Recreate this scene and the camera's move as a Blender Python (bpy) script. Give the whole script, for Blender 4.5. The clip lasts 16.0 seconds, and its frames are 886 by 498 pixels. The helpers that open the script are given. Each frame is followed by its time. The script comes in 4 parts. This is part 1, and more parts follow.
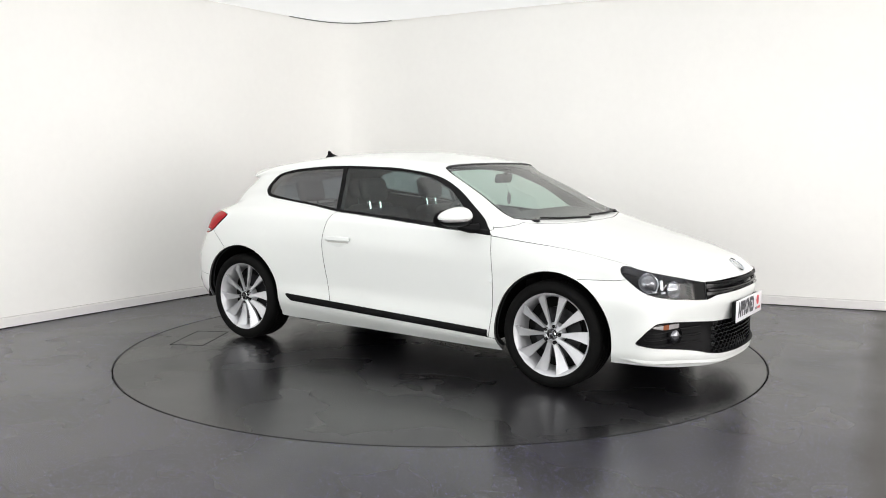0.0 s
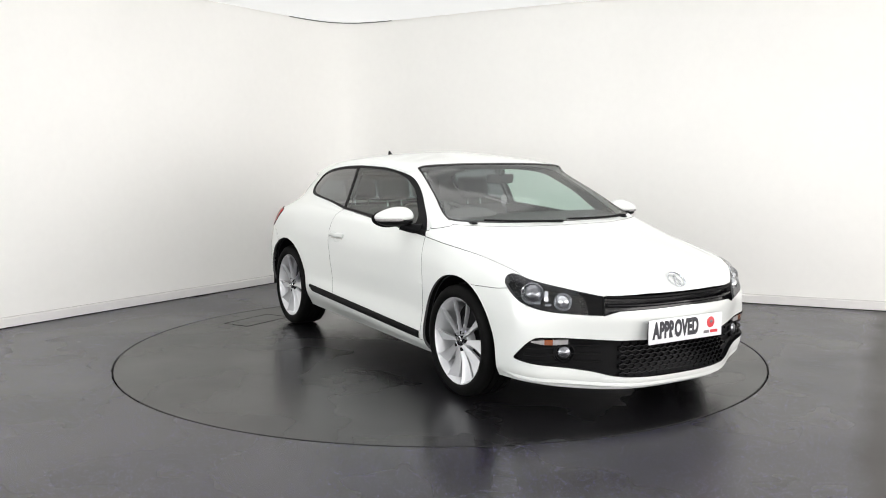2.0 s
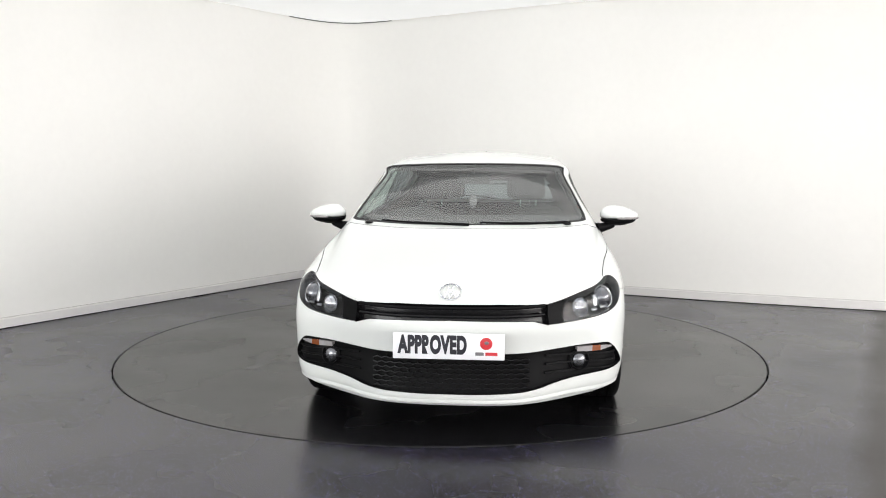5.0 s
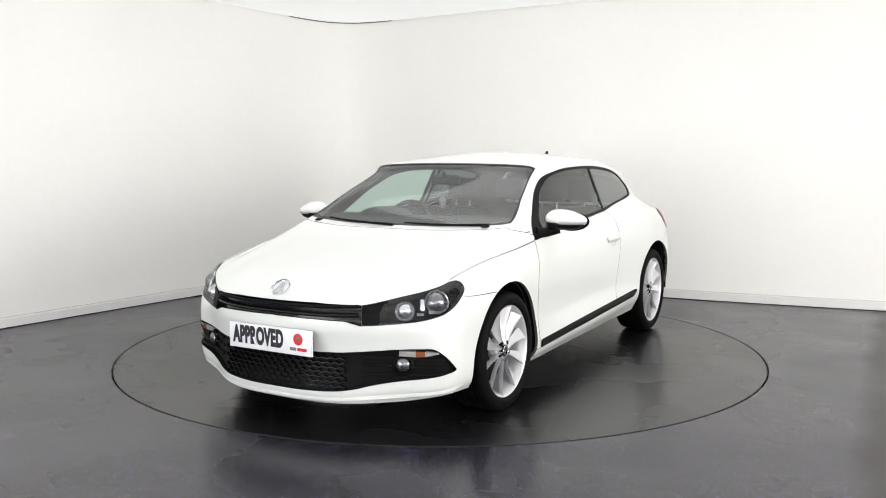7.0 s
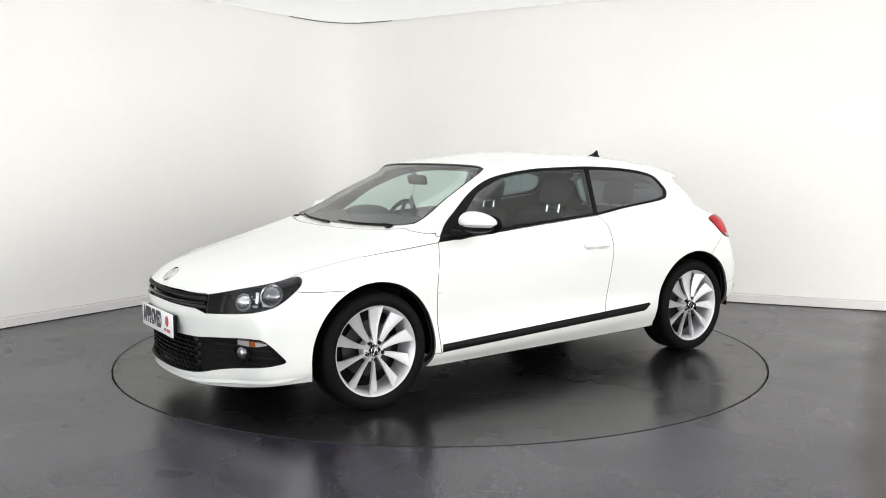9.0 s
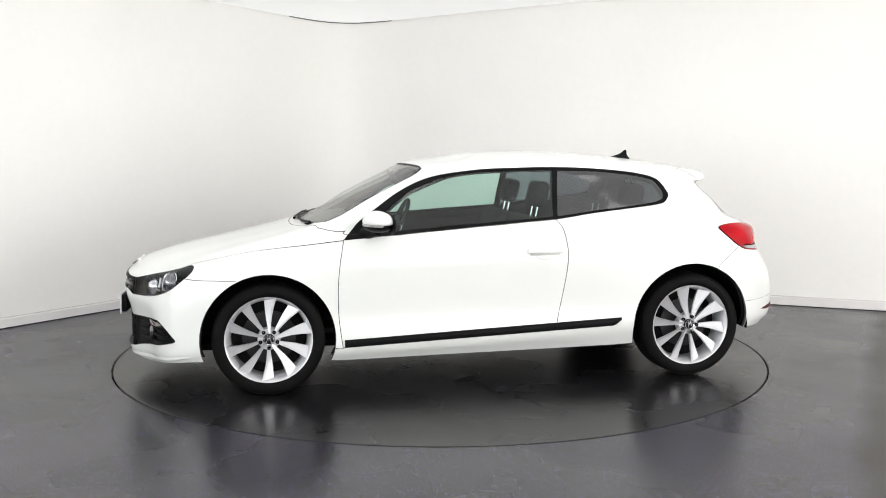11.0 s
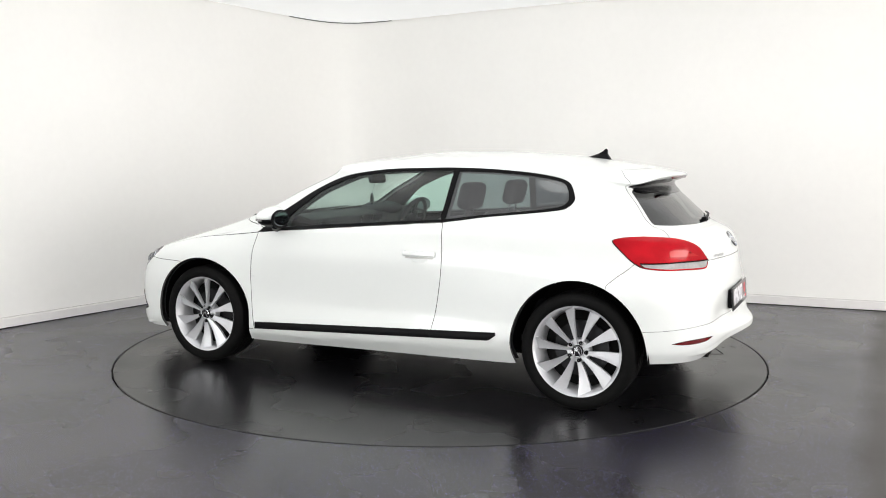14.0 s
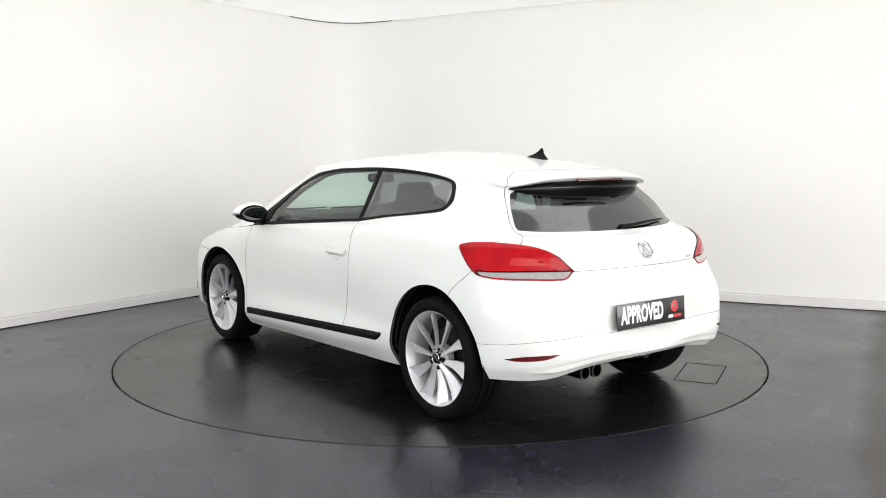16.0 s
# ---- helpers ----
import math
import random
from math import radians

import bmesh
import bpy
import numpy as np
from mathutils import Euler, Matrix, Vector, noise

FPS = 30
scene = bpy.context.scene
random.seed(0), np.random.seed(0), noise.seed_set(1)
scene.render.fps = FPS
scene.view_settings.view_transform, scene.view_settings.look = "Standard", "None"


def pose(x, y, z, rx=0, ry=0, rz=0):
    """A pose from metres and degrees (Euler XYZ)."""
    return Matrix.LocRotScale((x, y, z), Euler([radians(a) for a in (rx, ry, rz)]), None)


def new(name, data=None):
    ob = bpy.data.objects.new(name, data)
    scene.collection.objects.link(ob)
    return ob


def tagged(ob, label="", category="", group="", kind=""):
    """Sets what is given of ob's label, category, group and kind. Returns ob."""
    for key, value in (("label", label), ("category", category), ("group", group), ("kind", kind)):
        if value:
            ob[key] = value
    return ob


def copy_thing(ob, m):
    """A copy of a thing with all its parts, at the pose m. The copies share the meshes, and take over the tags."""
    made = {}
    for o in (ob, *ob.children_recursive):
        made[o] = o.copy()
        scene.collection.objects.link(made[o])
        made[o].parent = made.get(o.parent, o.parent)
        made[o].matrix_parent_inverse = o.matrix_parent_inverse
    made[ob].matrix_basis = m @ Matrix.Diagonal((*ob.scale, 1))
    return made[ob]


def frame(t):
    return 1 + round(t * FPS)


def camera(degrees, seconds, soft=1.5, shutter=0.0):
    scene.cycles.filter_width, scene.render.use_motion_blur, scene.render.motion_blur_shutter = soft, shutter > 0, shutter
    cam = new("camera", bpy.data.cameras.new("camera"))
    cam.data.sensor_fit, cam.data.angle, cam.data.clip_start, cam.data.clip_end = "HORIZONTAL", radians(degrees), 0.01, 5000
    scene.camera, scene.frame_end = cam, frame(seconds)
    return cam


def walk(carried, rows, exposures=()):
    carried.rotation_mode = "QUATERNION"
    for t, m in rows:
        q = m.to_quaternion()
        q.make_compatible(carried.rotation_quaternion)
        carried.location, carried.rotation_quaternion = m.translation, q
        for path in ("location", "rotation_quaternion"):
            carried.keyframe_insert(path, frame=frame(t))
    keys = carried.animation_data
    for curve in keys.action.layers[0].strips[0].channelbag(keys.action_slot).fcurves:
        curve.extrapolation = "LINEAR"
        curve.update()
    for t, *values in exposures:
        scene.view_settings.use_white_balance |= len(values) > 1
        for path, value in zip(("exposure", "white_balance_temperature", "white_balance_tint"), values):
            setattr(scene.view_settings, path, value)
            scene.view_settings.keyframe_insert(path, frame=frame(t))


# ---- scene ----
# ---- camera ----
cam = camera(53.69, 16.0, soft=1.0)
VIEW = pose(.0993, -6.2566, 1.3651, 90 - 6.0, 0, .742)
walk(cam, [(0.0, VIEW), (16.0, VIEW)], [(0.0, -0.17), (16.0, -0.17)])

# ---- world and light ----
world = bpy.data.worlds.new("world")
scene.world = world
world.use_nodes = True
world.node_tree.nodes["Background"].inputs[0].default_value = (.9, .95, 1, 1)
world.node_tree.nodes["Background"].inputs[1].default_value = .05


def area_lamp(name, m, wide, deep, watts, colour):
    lamp = bpy.data.lights.new(name, "AREA")
    lamp.shape, lamp.size, lamp.size_y, lamp.energy, lamp.color = "RECTANGLE", wide, deep, watts, colour
    ob = new(name, lamp)
    ob.matrix_world = m
    return ob


# overhead lights above the table and before it, as the car's glass mirrors them
area_lamp("overhead_light", pose(0, -.6, 2.86), 4.4, 2.6, 44, (1, .99, .975))
area_lamp("overhead_light", pose(.2, -4.6, 2.86), 6.0, 3.0, 14, (1, .99, .975))
# unseen fill lights added behind and beside the camera to even out the walls
area_lamp("overhead_light", pose(.7, -9.0, 2.86), 8.0, 3.0, 44, (1, .985, .965))
area_lamp("fill_light", pose(.6, -12.9, 1.5, 90, 0, 0), 14.0, 2.6, 215, (1, .985, .97))
area_lamp("fill_light", pose(7.8, -7.4, 1.5, 90, 0, 90), 10.0, 2.6, 680, (1, .965, .95))
area_lamp("fill_light", pose(-6.4, -9.0, 1.5, 90, 0, -90), 7.0, 2.6, 420, (.98, 1, 1))

# ---- materials ----


def material(name, colour, rough=.5, metal=0.0, coat=0.0, vary=.06, scale=6.0, bump=0.0, bump_scale=200.0, **more):
    """Principled surface with broad stains, fine grain and fine relief."""
    m = bpy.data.materials.new(name)
    m.use_nodes = True
    t = m.node_tree
    b = t.nodes["Principled BSDF"]
    b.inputs["Roughness"].default_value, b.inputs["Metallic"].default_value = rough, metal
    b.inputs["Coat Weight"].default_value, b.inputs["Coat Roughness"].default_value = coat, .03
    for key, value in more.items():
        b.inputs[key.replace("_", " ")].default_value = value
    place = t.nodes.new("ShaderNodeTexCoord")
    broad, fine = t.nodes.new("ShaderNodeTexNoise"), t.nodes.new("ShaderNodeTexNoise")
    broad.inputs["Scale"].default_value, fine.inputs["Scale"].default_value = scale, scale * 23
    broad.inputs["Detail"].default_value = 4
    both = t.nodes.new("ShaderNodeMath")
    both.operation = "MULTIPLY_ADD"
    both.inputs[1].default_value = .35
    ramp = t.nodes.new("ShaderNodeMapRange")
    ramp.inputs["From Min"].default_value, ramp.inputs["From Max"].default_value = .35, 1.0
    ramp.inputs["To Min"].default_value, ramp.inputs["To Max"].default_value = 1 - vary, 1 + vary
    tint = t.nodes.new("ShaderNodeMix")
    tint.data_type, tint.blend_type = "RGBA", "MULTIPLY"
    tint.inputs["Factor"].default_value, tint.inputs["A"].default_value = 1, (*colour, 1)
    for n in (broad, fine):
        t.links.new(place.outputs["Object"], n.inputs["Vector"])
    t.links.new(fine.outputs["Fac"], both.inputs[0])
    t.links.new(broad.outputs["Fac"], both.inputs[2])
    t.links.new(both.outputs[0], ramp.inputs["Value"])
    t.links.new(ramp.outputs[0], tint.inputs["B"])
    t.links.new(tint.outputs["Result"], b.inputs["Base Color"])
    if bump:
        relief, grain = t.nodes.new("ShaderNodeBump"), t.nodes.new("ShaderNodeTexNoise")
        grain.inputs["Scale"].default_value = bump_scale
        relief.inputs["Strength"].default_value, relief.inputs["Distance"].default_value = bump, .002
        t.links.new(place.outputs["Object"], grain.inputs["Vector"])
        t.links.new(grain.outputs["Fac"], relief.inputs["Height"])
        t.links.new(relief.outputs["Normal"], b.inputs["Normal"])
    return m


def pane_material(name, colour, shine=.06, fall=4.0):
    """Thin tinted glass: clear with a Fresnel gloss."""
    m = bpy.data.materials.new(name)
    m.use_nodes = True
    t = m.node_tree
    t.nodes.remove(t.nodes["Principled BSDF"])
    clear, gloss, mix, face, power, f = (t.nodes.new("ShaderNode" + k) for k in ("BsdfTransparent", "BsdfGlossy", "MixShader", "LayerWeight", "Math", "Math"))
    clear.inputs["Color"].default_value = (*colour, 1)
    gloss.inputs["Roughness"].default_value = .06
    face.inputs["Blend"].default_value = .5
    power.operation, power.inputs[1].default_value = "POWER", fall
    f.operation, f.inputs[1].default_value, f.inputs[2].default_value = "MULTIPLY_ADD", .8, shine
    t.links.new(face.outputs["Facing"], power.inputs[0])
    t.links.new(power.outputs[0], f.inputs[0])
    t.links.new(f.outputs[0], mix.inputs[0])
    t.links.new(clear.outputs[0], mix.inputs[1])
    t.links.new(gloss.outputs[0], mix.inputs[2])
    t.links.new(mix.outputs[0], t.nodes["Material Output"].inputs["Surface"])
    return m


def floor_material(name, colour, flaked=True):
    """Dark grey safety vinyl, with pale and violet flakes where not worn smooth, a worn gloss and wet-looking mopped patches."""
    m = material(name, colour, .3, vary=.16, scale=1.3, bump=.05, bump_scale=260, Specular_IOR_Level=.54)
    t = m.node_tree
    b = t.nodes["Principled BSDF"]
    old = b.inputs["Base Color"].links[0].from_socket
    place = t.nodes.new("ShaderNodeTexCoord")
    flakes = t.nodes.new("ShaderNodeTexVoronoi")
    flakes.inputs["Scale"].default_value = 185
    t.links.new(place.outputs["Object"], flakes.inputs["Vector"])
    pick = t.nodes.new("ShaderNodeSeparateColor")
    t.links.new(flakes.outputs["Color"], pick.inputs[0])
    some, near, both = (t.nodes.new("ShaderNodeMath") for _ in range(3))
    some.operation, some.inputs[1].default_value = "GREATER_THAN", .82 if flaked else 2
    near.operation, near.inputs[1].default_value = "LESS_THAN", .31
    both.operation = "MULTIPLY"
    t.links.new(pick.outputs[0], some.inputs[0])
    t.links.new(flakes.outputs["Distance"], near.inputs[0])
    t.links.new(some.outputs[0], both.inputs[0])
    t.links.new(near.outputs[0], both.inputs[1])
    hue = t.nodes.new("ShaderNodeMix")
    hue.data_type = "RGBA"
    hue.inputs["A"].default_value, hue.inputs["B"].default_value = (.58, .56, .82, 1), (.22, .18, .78, 1)
    t.links.new(pick.outputs[1], hue.inputs["Factor"])
    mix = t.nodes.new("ShaderNodeMix")
    mix.data_type = "RGBA"
    t.links.new(both.outputs[0], mix.inputs["Factor"])
    t.links.new(old, mix.inputs["A"])
    t.links.new(hue.outputs["Result"], mix.inputs["B"])
    t.links.new(mix.outputs["Result"], b.inputs["Base Color"])
    wear, gloss = t.nodes.new("ShaderNodeTexNoise"), t.nodes.new("ShaderNodeMapRange")
    wear.inputs["Scale"].default_value, wear.inputs["Detail"].default_value = 1.1, 3
    gloss.inputs["From Min"].default_value, gloss.inputs["From Max"].default_value = .2, .8
    gloss.inputs["To Min"].default_value, gloss.inputs["To Max"].default_value = .19, .36
    t.links.new(place.outputs["Object"], wear.inputs["Vector"])
    t.links.new(wear.outputs["Fac"], gloss.inputs["Value"])
    # beyond a ragged line across the floor nobody mops: browner and duller
    along, ragged, edge, dull, brown = (t.nodes.new("ShaderNode" + k) for k in ("VectorMath", "Math", "MapRange", "Math", "Mix"))
    along.operation, along.inputs[1].default_value = "DOT_PRODUCT", (.898, -.44, 0)
    ragged.operation, ragged.inputs[1].default_value = "MULTIPLY_ADD", .22
    edge.inputs["From Min"].default_value, edge.inputs["From Max"].default_value = 2.86, 2.98
    dull.operation, dull.inputs[1].default_value = "MULTIPLY_ADD", .16
    brown.data_type, brown.inputs["B"].default_value = "RGBA", (.034, .030, .027, 1)
    t.links.new(place.outputs["Object"], along.inputs[0])
    t.links.new(wear.outputs["Fac"], ragged.inputs[0])
    t.links.new(along.outputs["Value"], ragged.inputs[2])
    t.links.new(ragged.outputs[0], edge.inputs["Value"])
    t.links.new(edge.outputs[0], dull.inputs[0])
    t.links.new(gloss.outputs[0], dull.inputs[2])
    t.links.new(dull.outputs[0], b.inputs["Roughness"])
    if flaked:
        t.links.new(edge.outputs[0], brown.inputs["Factor"])
        t.links.new(mix.outputs["Result"], brown.inputs["A"])
        t.links.new(brown.outputs["Result"], b.inputs["Base Color"])
    else:
        t.links.new(gloss.outputs[0], b.inputs["Roughness"])
    return m


WALL = material("white_wall_paint", (.90, .893, .865), .75, vary=.03, scale=.7, bump=.05, bump_scale=90)
# even glow added to the white ceiling, lifting it and the walls
CEILING = material("glowing_white_ceiling", (.88, .88, .88), .6, vary=.02, Emission_Color=(.97, .985, 1, 1), Emission_Strength=.42)
BASEBOARD = material("painted_baseboard", (.76, .745, .735), .45, vary=.03)
VINYL = floor_material("speckled_vinyl", (.0125, .012, .0132))
DISC = floor_material("smooth_vinyl", (.0085, .0082, .0094), False)
GAP = material("dark_gap", (.008, .008, .008), .8, Specular_IOR_Level=0.05)
# dark grey for the shade in joints and shut lines
SEAM_SHADE = material("seam_shade", (.10, .10, .10), .8, vary=.1, Specular_IOR_Level=.1)
# grey that stands for thin shadow lines
SHADOW_LINE = material("shadow_line_grey", (.50, .49, .47), .7, vary=.1)
PAINT = material("white_car_paint", (.715, .735, .718), .35, coat=.7, vary=.015, scale=2)
BLACK = material("black_plastic", (.005, .005, .0055), .45, vary=.2, bump=.05, bump_scale=500, Specular_IOR_Level=0.08)
GLOSS = material("gloss_black", (.006, .006, .007), .2, coat=.2, Specular_IOR_Level=0.18)
RUBBER = material("tyre_rubber", (.005, .005, .005), .6, vary=.25, bump=.15, bump_scale=300, Specular_IOR_Level=0.06)
SILVER = material("silver_alloy", (.60, .605, .625), .4, .4, coat=.4, vary=.05)
CHROME = material("chrome", (.75, .76, .78), .1, 1.0, vary=.03)
STEEL = material("brake_steel", (.03, .03, .032), .5, .9, vary=.2)
EXHAUST = material("dark_steel", (.10, .095, .09), .3, 1.0, vary=.3, scale=14)
LINING = material("dark_lining", (.020, .021, .022), .8, vary=.15, Specular_IOR_Level=0.2)
CLOTH = material("seat_cloth", (.022, .023, .025), .9, vary=.2, bump=.3, bump_scale=350, Specular_IOR_Level=0.1)
DASH = material("dashboard_plastic", (.030, .031, .032), .6, vary=.1, bump=.2, bump_scale=400, Specular_IOR_Level=0.25)
WINDSCREEN = pane_material("windscreen_glass", (.80, .88, .84), .09)
SIDE_GLASS = pane_material("green_side_glass", (.74, .91, .85), .08)
DARK_GLASS = pane_material("privacy_glass", (.27, .31, .33), .17)
LENS = pane_material("clear_lens", (.93, .94, .95), .025, 6.0)
RED = material("red_lens", (.38, .004, .010), .10, coat=.0, vary=.3, scale=9, Specular_IOR_Level=.14)
RED_PALE = material("pale_red_lens", (.46, .02, .022), .12, Specular_IOR_Level=.3)
RED_DARK = material("dark_red_lens", (.10, .003, .005), .15, coat=.3)
AMBER = material("amber_lens", (.22, .055, .012), .15, coat=1.0)
PALE_LENS = material("frosted_lens", (.30, .29, .29), .10, coat=1.0, vary=.2, scale=40)
BULB_GLASS = material("reflector_bowl", (.62, .63, .66), .2, .9, vary=.25, scale=60)
FOG_BOWL = material("smoked_reflector", (.20, .205, .22), .2, .9, vary=.3, scale=70)
LAMP_GREY = material("lamp_housing_grey", (.050, .052, .058), .3, .3, vary=.15)
PLATE_WHITE = material("plate_white", (.80, .80, .83), .3, coat=.3)
PLATE_BLACK = material("plate_black", (.010, .010, .012), .3, coat=.3)
INK = material("black_ink", (.012, .012, .02), .4)
RED_INK = material("red_ink", (.55, .03, .04), .4)
GREY_INK = material("grey_ink", (.16, .15, .16), .4)
# dark tint in place of the dark surroundings it would mirror
MIRROR = material("mirror_glass", (.16, .17, .18), .04, 1.0, vary=0)

# ---- building helpers ----


def part(name, bm, mat, parent=None, label="", smooth=True):
    """Links a bmesh as one mesh object under a thing or a part."""
    me = bpy.data.meshes.new(name)
    bm.to_mesh(me)
    bm.free()
    me.materials.append(mat)
    me.polygons.foreach_set("use_smooth", [smooth] * len(me.polygons))
    if smooth:
        me.set_sharp_from_angle(angle=math.radians(38))
    ob = new(name, me)
    ob.parent = parent
    return tagged(ob, label)


def raw(verts, faces):
    bm = bmesh.new()
    vs = [bm.verts.new(v) for v in verts]
    for f in faces:
        try:
            bm.faces.new([vs[i] for i in f])
        except ValueError:
            pass
    return bm


def box(bm, size, m, bevel=0.0, segments=2):
    made = bmesh.ops.create_cube(bm, size=1, matrix=m @ Matrix.Diagonal((*size, 1)))["verts"]
    if bevel:
        edges = list({e for v in made for e in v.link_edges})
        bmesh.ops.bevel(bm, geom=edges, offset=bevel, segments=segments, affect="EDGES", profile=.5)
    return bm


def boxed(size, m, bevel=0.0, segments=2):
    return box(bmesh.new(), size, m, bevel, segments)


def lathe(profile, steps=48, closed=False, arc=(0, 2 * math.pi)):
    """Turns (radius, y) pairs about the y axis."""
    full = arc[1] - arc[0] > 6.28
    n, k = len(profile), steps if full else steps + 1
    angles = [arc[0] + (arc[1] - arc[0]) * i / steps for i in range(k)]
    verts = [(r * math.cos(a), y, r * math.sin(a)) for a in angles for r, y in profile]
    faces = []
    for i in range(steps):
        j = (i + 1) % k
        for q in range(n if closed else n - 1):
            p = (q + 1) % n
            faces.append((i * n + q, i * n + p, j * n + p, j * n + q))
    bm = raw(verts, faces)
    bmesh.ops.remove_doubles(bm, verts=bm.verts, dist=1e-5)
    bmesh.ops.recalc_face_normals(bm, faces=bm.faces)
    return bm


def tube(path, radius, sides=8):
    """A round bar along a path of points."""
    path = [Vector(p) for p in path]
    verts, faces = [], []
    for i, p in enumerate(path):
        way = (path[min(i + 1, len(path) - 1)] - path[max(i - 1, 0)]).normalized()
        a = way.orthogonal().normalized() if i == 0 else (a - way * a.dot(way)).normalized()
        b = way.cross(a)
        r = radius[i] if isinstance(radius, (list, tuple)) else radius
        verts += [p + (a * math.cos(q) + b * math.sin(q)) * r for q in (2 * math.pi * k / sides for k in range(sides))]
    for i in range(len(path) - 1):
        faces += [(i * sides + k, i * sides + (k + 1) % sides, (i + 1) * sides + (k + 1) % sides, (i + 1) * sides + k) for k in range(sides)]
    faces += [tuple(range(sides))[::-1], tuple(range((len(path) - 1) * sides, len(path) * sides))]
    return raw(verts, faces)


def ball(size, m, bm=None, u=24, v=14):
    bm = bm or bmesh.new()
    bmesh.ops.create_uvsphere(bm, u_segments=u, v_segments=v, radius=1, matrix=m @ Matrix.Diagonal((*size, 1)))
    return bm


def lettering(text, size, m, mat, parent, squeeze=1.0, depth=.0008, bold=.042):
    """Flat letters in the built-in font, as one mesh."""
    curve = bpy.data.curves.new("letters", "FONT")
    curve.space_character = 1.07
    curve.body, curve.size, curve.align_x, curve.align_y, curve.extrude, curve.offset = text, size, "CENTER", "CENTER", depth, size * bold
    holder = bpy.data.objects.new("letters", curve)
    scene.collection.objects.link(holder)
    me = bpy.data.meshes.new_from_object(holder.evaluated_get(bpy.context.evaluated_depsgraph_get()))
    bpy.data.objects.remove(holder)
    bpy.data.curves.remove(curve)
    me.transform(m @ Matrix.Diagonal((squeeze, 1, 1, 1)))
    me.materials.clear()
    me.materials.append(mat)
    ob = new("lettering", me)
    ob.parent = parent
    return ob


# ---- the room ----
HEIGHT = 2.89
PLAN = [(-6.6, -4.36), (-5.75, -3.0), (-4.95, -1.74), (-4.2, -.58), (-3.5, .52), (-2.8, 1.62), (-2.15, 2.63), (-1.66, 3.40), (-1.42, 3.72), (-1.2, 3.87), (-.95, 3.87), (-.56, 3.68), (.07, 3.28),
        (.65, 2.92), (1.2, 2.62), (1.63, 2.42), (2.54, 1.99), (3.41, 1.63), (3.92, 1.44), (4.7, 1.14), (5.5, .83), (6.3, .52), (7.2, .17), (8, -.15)]


def rounded(points, steps=8):
    """A smooth line through the points."""
    q = [Vector(p) for p in points]
    q = [2 * q[0] - q[1], *q, 2 * q[-1] - q[-2]]
    out = []
    for a, b, c, d in zip(q, q[1:], q[2:], q[3:]):
        for s in range(steps):
            f = s / steps
            out.append(.5 * (2 * b + (c - a) * f + (2 * a - 5 * b + 4 * c - d) * f * f + (3 * b - a - 3 * c + d) * f**3))
    return out + [q[-2]]


def sideways(line, off):
    """The line moved into the room by off."""
    out = []
    for i, p in enumerate(line):
        w = (line[min(i + 1, len(line) - 1)] - line[max(i - 1, 0)]).normalized()
        out.append(p + Vector((w.y, -w.x)) * off)
    return out


def skirting(line, sections):
    """Sweeps (offset, z) pairs along the line."""
    rows = [[(*p, z) for p in sideways(line, off)] for off, z in sections]
    n, k = len(line), len(sections)
    verts = [v for row in rows for v in row]
    return raw(verts, [(j * n + i, j * n + i + 1, (j + 1) % k * n + i + 1, (j + 1) % k * n + i) for j in range(k) for i in range(n - 1)])


line = sideways(rounded(PLAN), -.05)
wall = tagged(part("wall_curved", skirting(line, [(0, -.02), (0, HEIGHT), (-.15, HEIGHT), (-.15, -.02)]), WALL), "plain off-white painted wall with a rounded corner", kind="structure")
tagged(part("wall_back", boxed((15.2, .15, HEIGHT), pose(.7, -13.2, HEIGHT / 2)), WALL), "plain off-white painted wall behind the camera", kind="structure")
tagged(part("wall_left", boxed((.15, 8.9, HEIGHT), pose(-6.68, -8.75, HEIGHT / 2)), WALL), "plain off-white painted wall", kind="structure")
tagged(part("wall_right", boxed((.15, 13.1, HEIGHT), pose(8.08, -6.6, HEIGHT / 2)), WALL), "plain off-white painted wall", kind="structure")
tagged(part("ceiling", boxed((15.4, 18.0, .12), pose(.7, -4.4, HEIGHT + .06)), CEILING), "white ceiling with an added even glow", kind="structure")
tagged(part("trim", skirting(line, [(.003, HEIGHT - .012), (.012, HEIGHT - .012), (.012, HEIGHT - .002), (.003, HEIGHT - .002)]), WALL),
       "thin white trim between wall and ceiling", kind="structure")
tagged(part("baseboard", skirting(line, [(.002, .0), (.018, .0), (.018, .074), (.014, .081), (.002, .084)]), BASEBOARD, smooth=False),
       "white painted skirting board along the curved wall", kind="structure")
# raised grey strip drawn as the shadow line above the board
tagged(part("trim", skirting(line, [(.002, .086), (.007, .086), (.007, .0885), (.002, .0885)]), SHADOW_LINE), "grey strip for the shadow line over the skirting board", kind="structure")
tagged(part("trim", skirting(line, [(.0185, .0005), (.022, .0005), (.022, .007), (.0185, .007)]), GAP), "dark joint between skirting board and floor", kind="structure")
# dark strip put in for the shadow of the joint in the corner
corner = [p for p in line if -1.75 < p.x < -.55 and p.y > 3.2]
tagged(part("trim", skirting(corner, [(.013, HEIGHT - .012), (.018, HEIGHT - .012), (.018, HEIGHT - .003), (.013, HEIGHT - .003)]), SEAM_SHADE),
       "dark strip for the shadowed joint between ceiling and rounded corner", kind="structure")

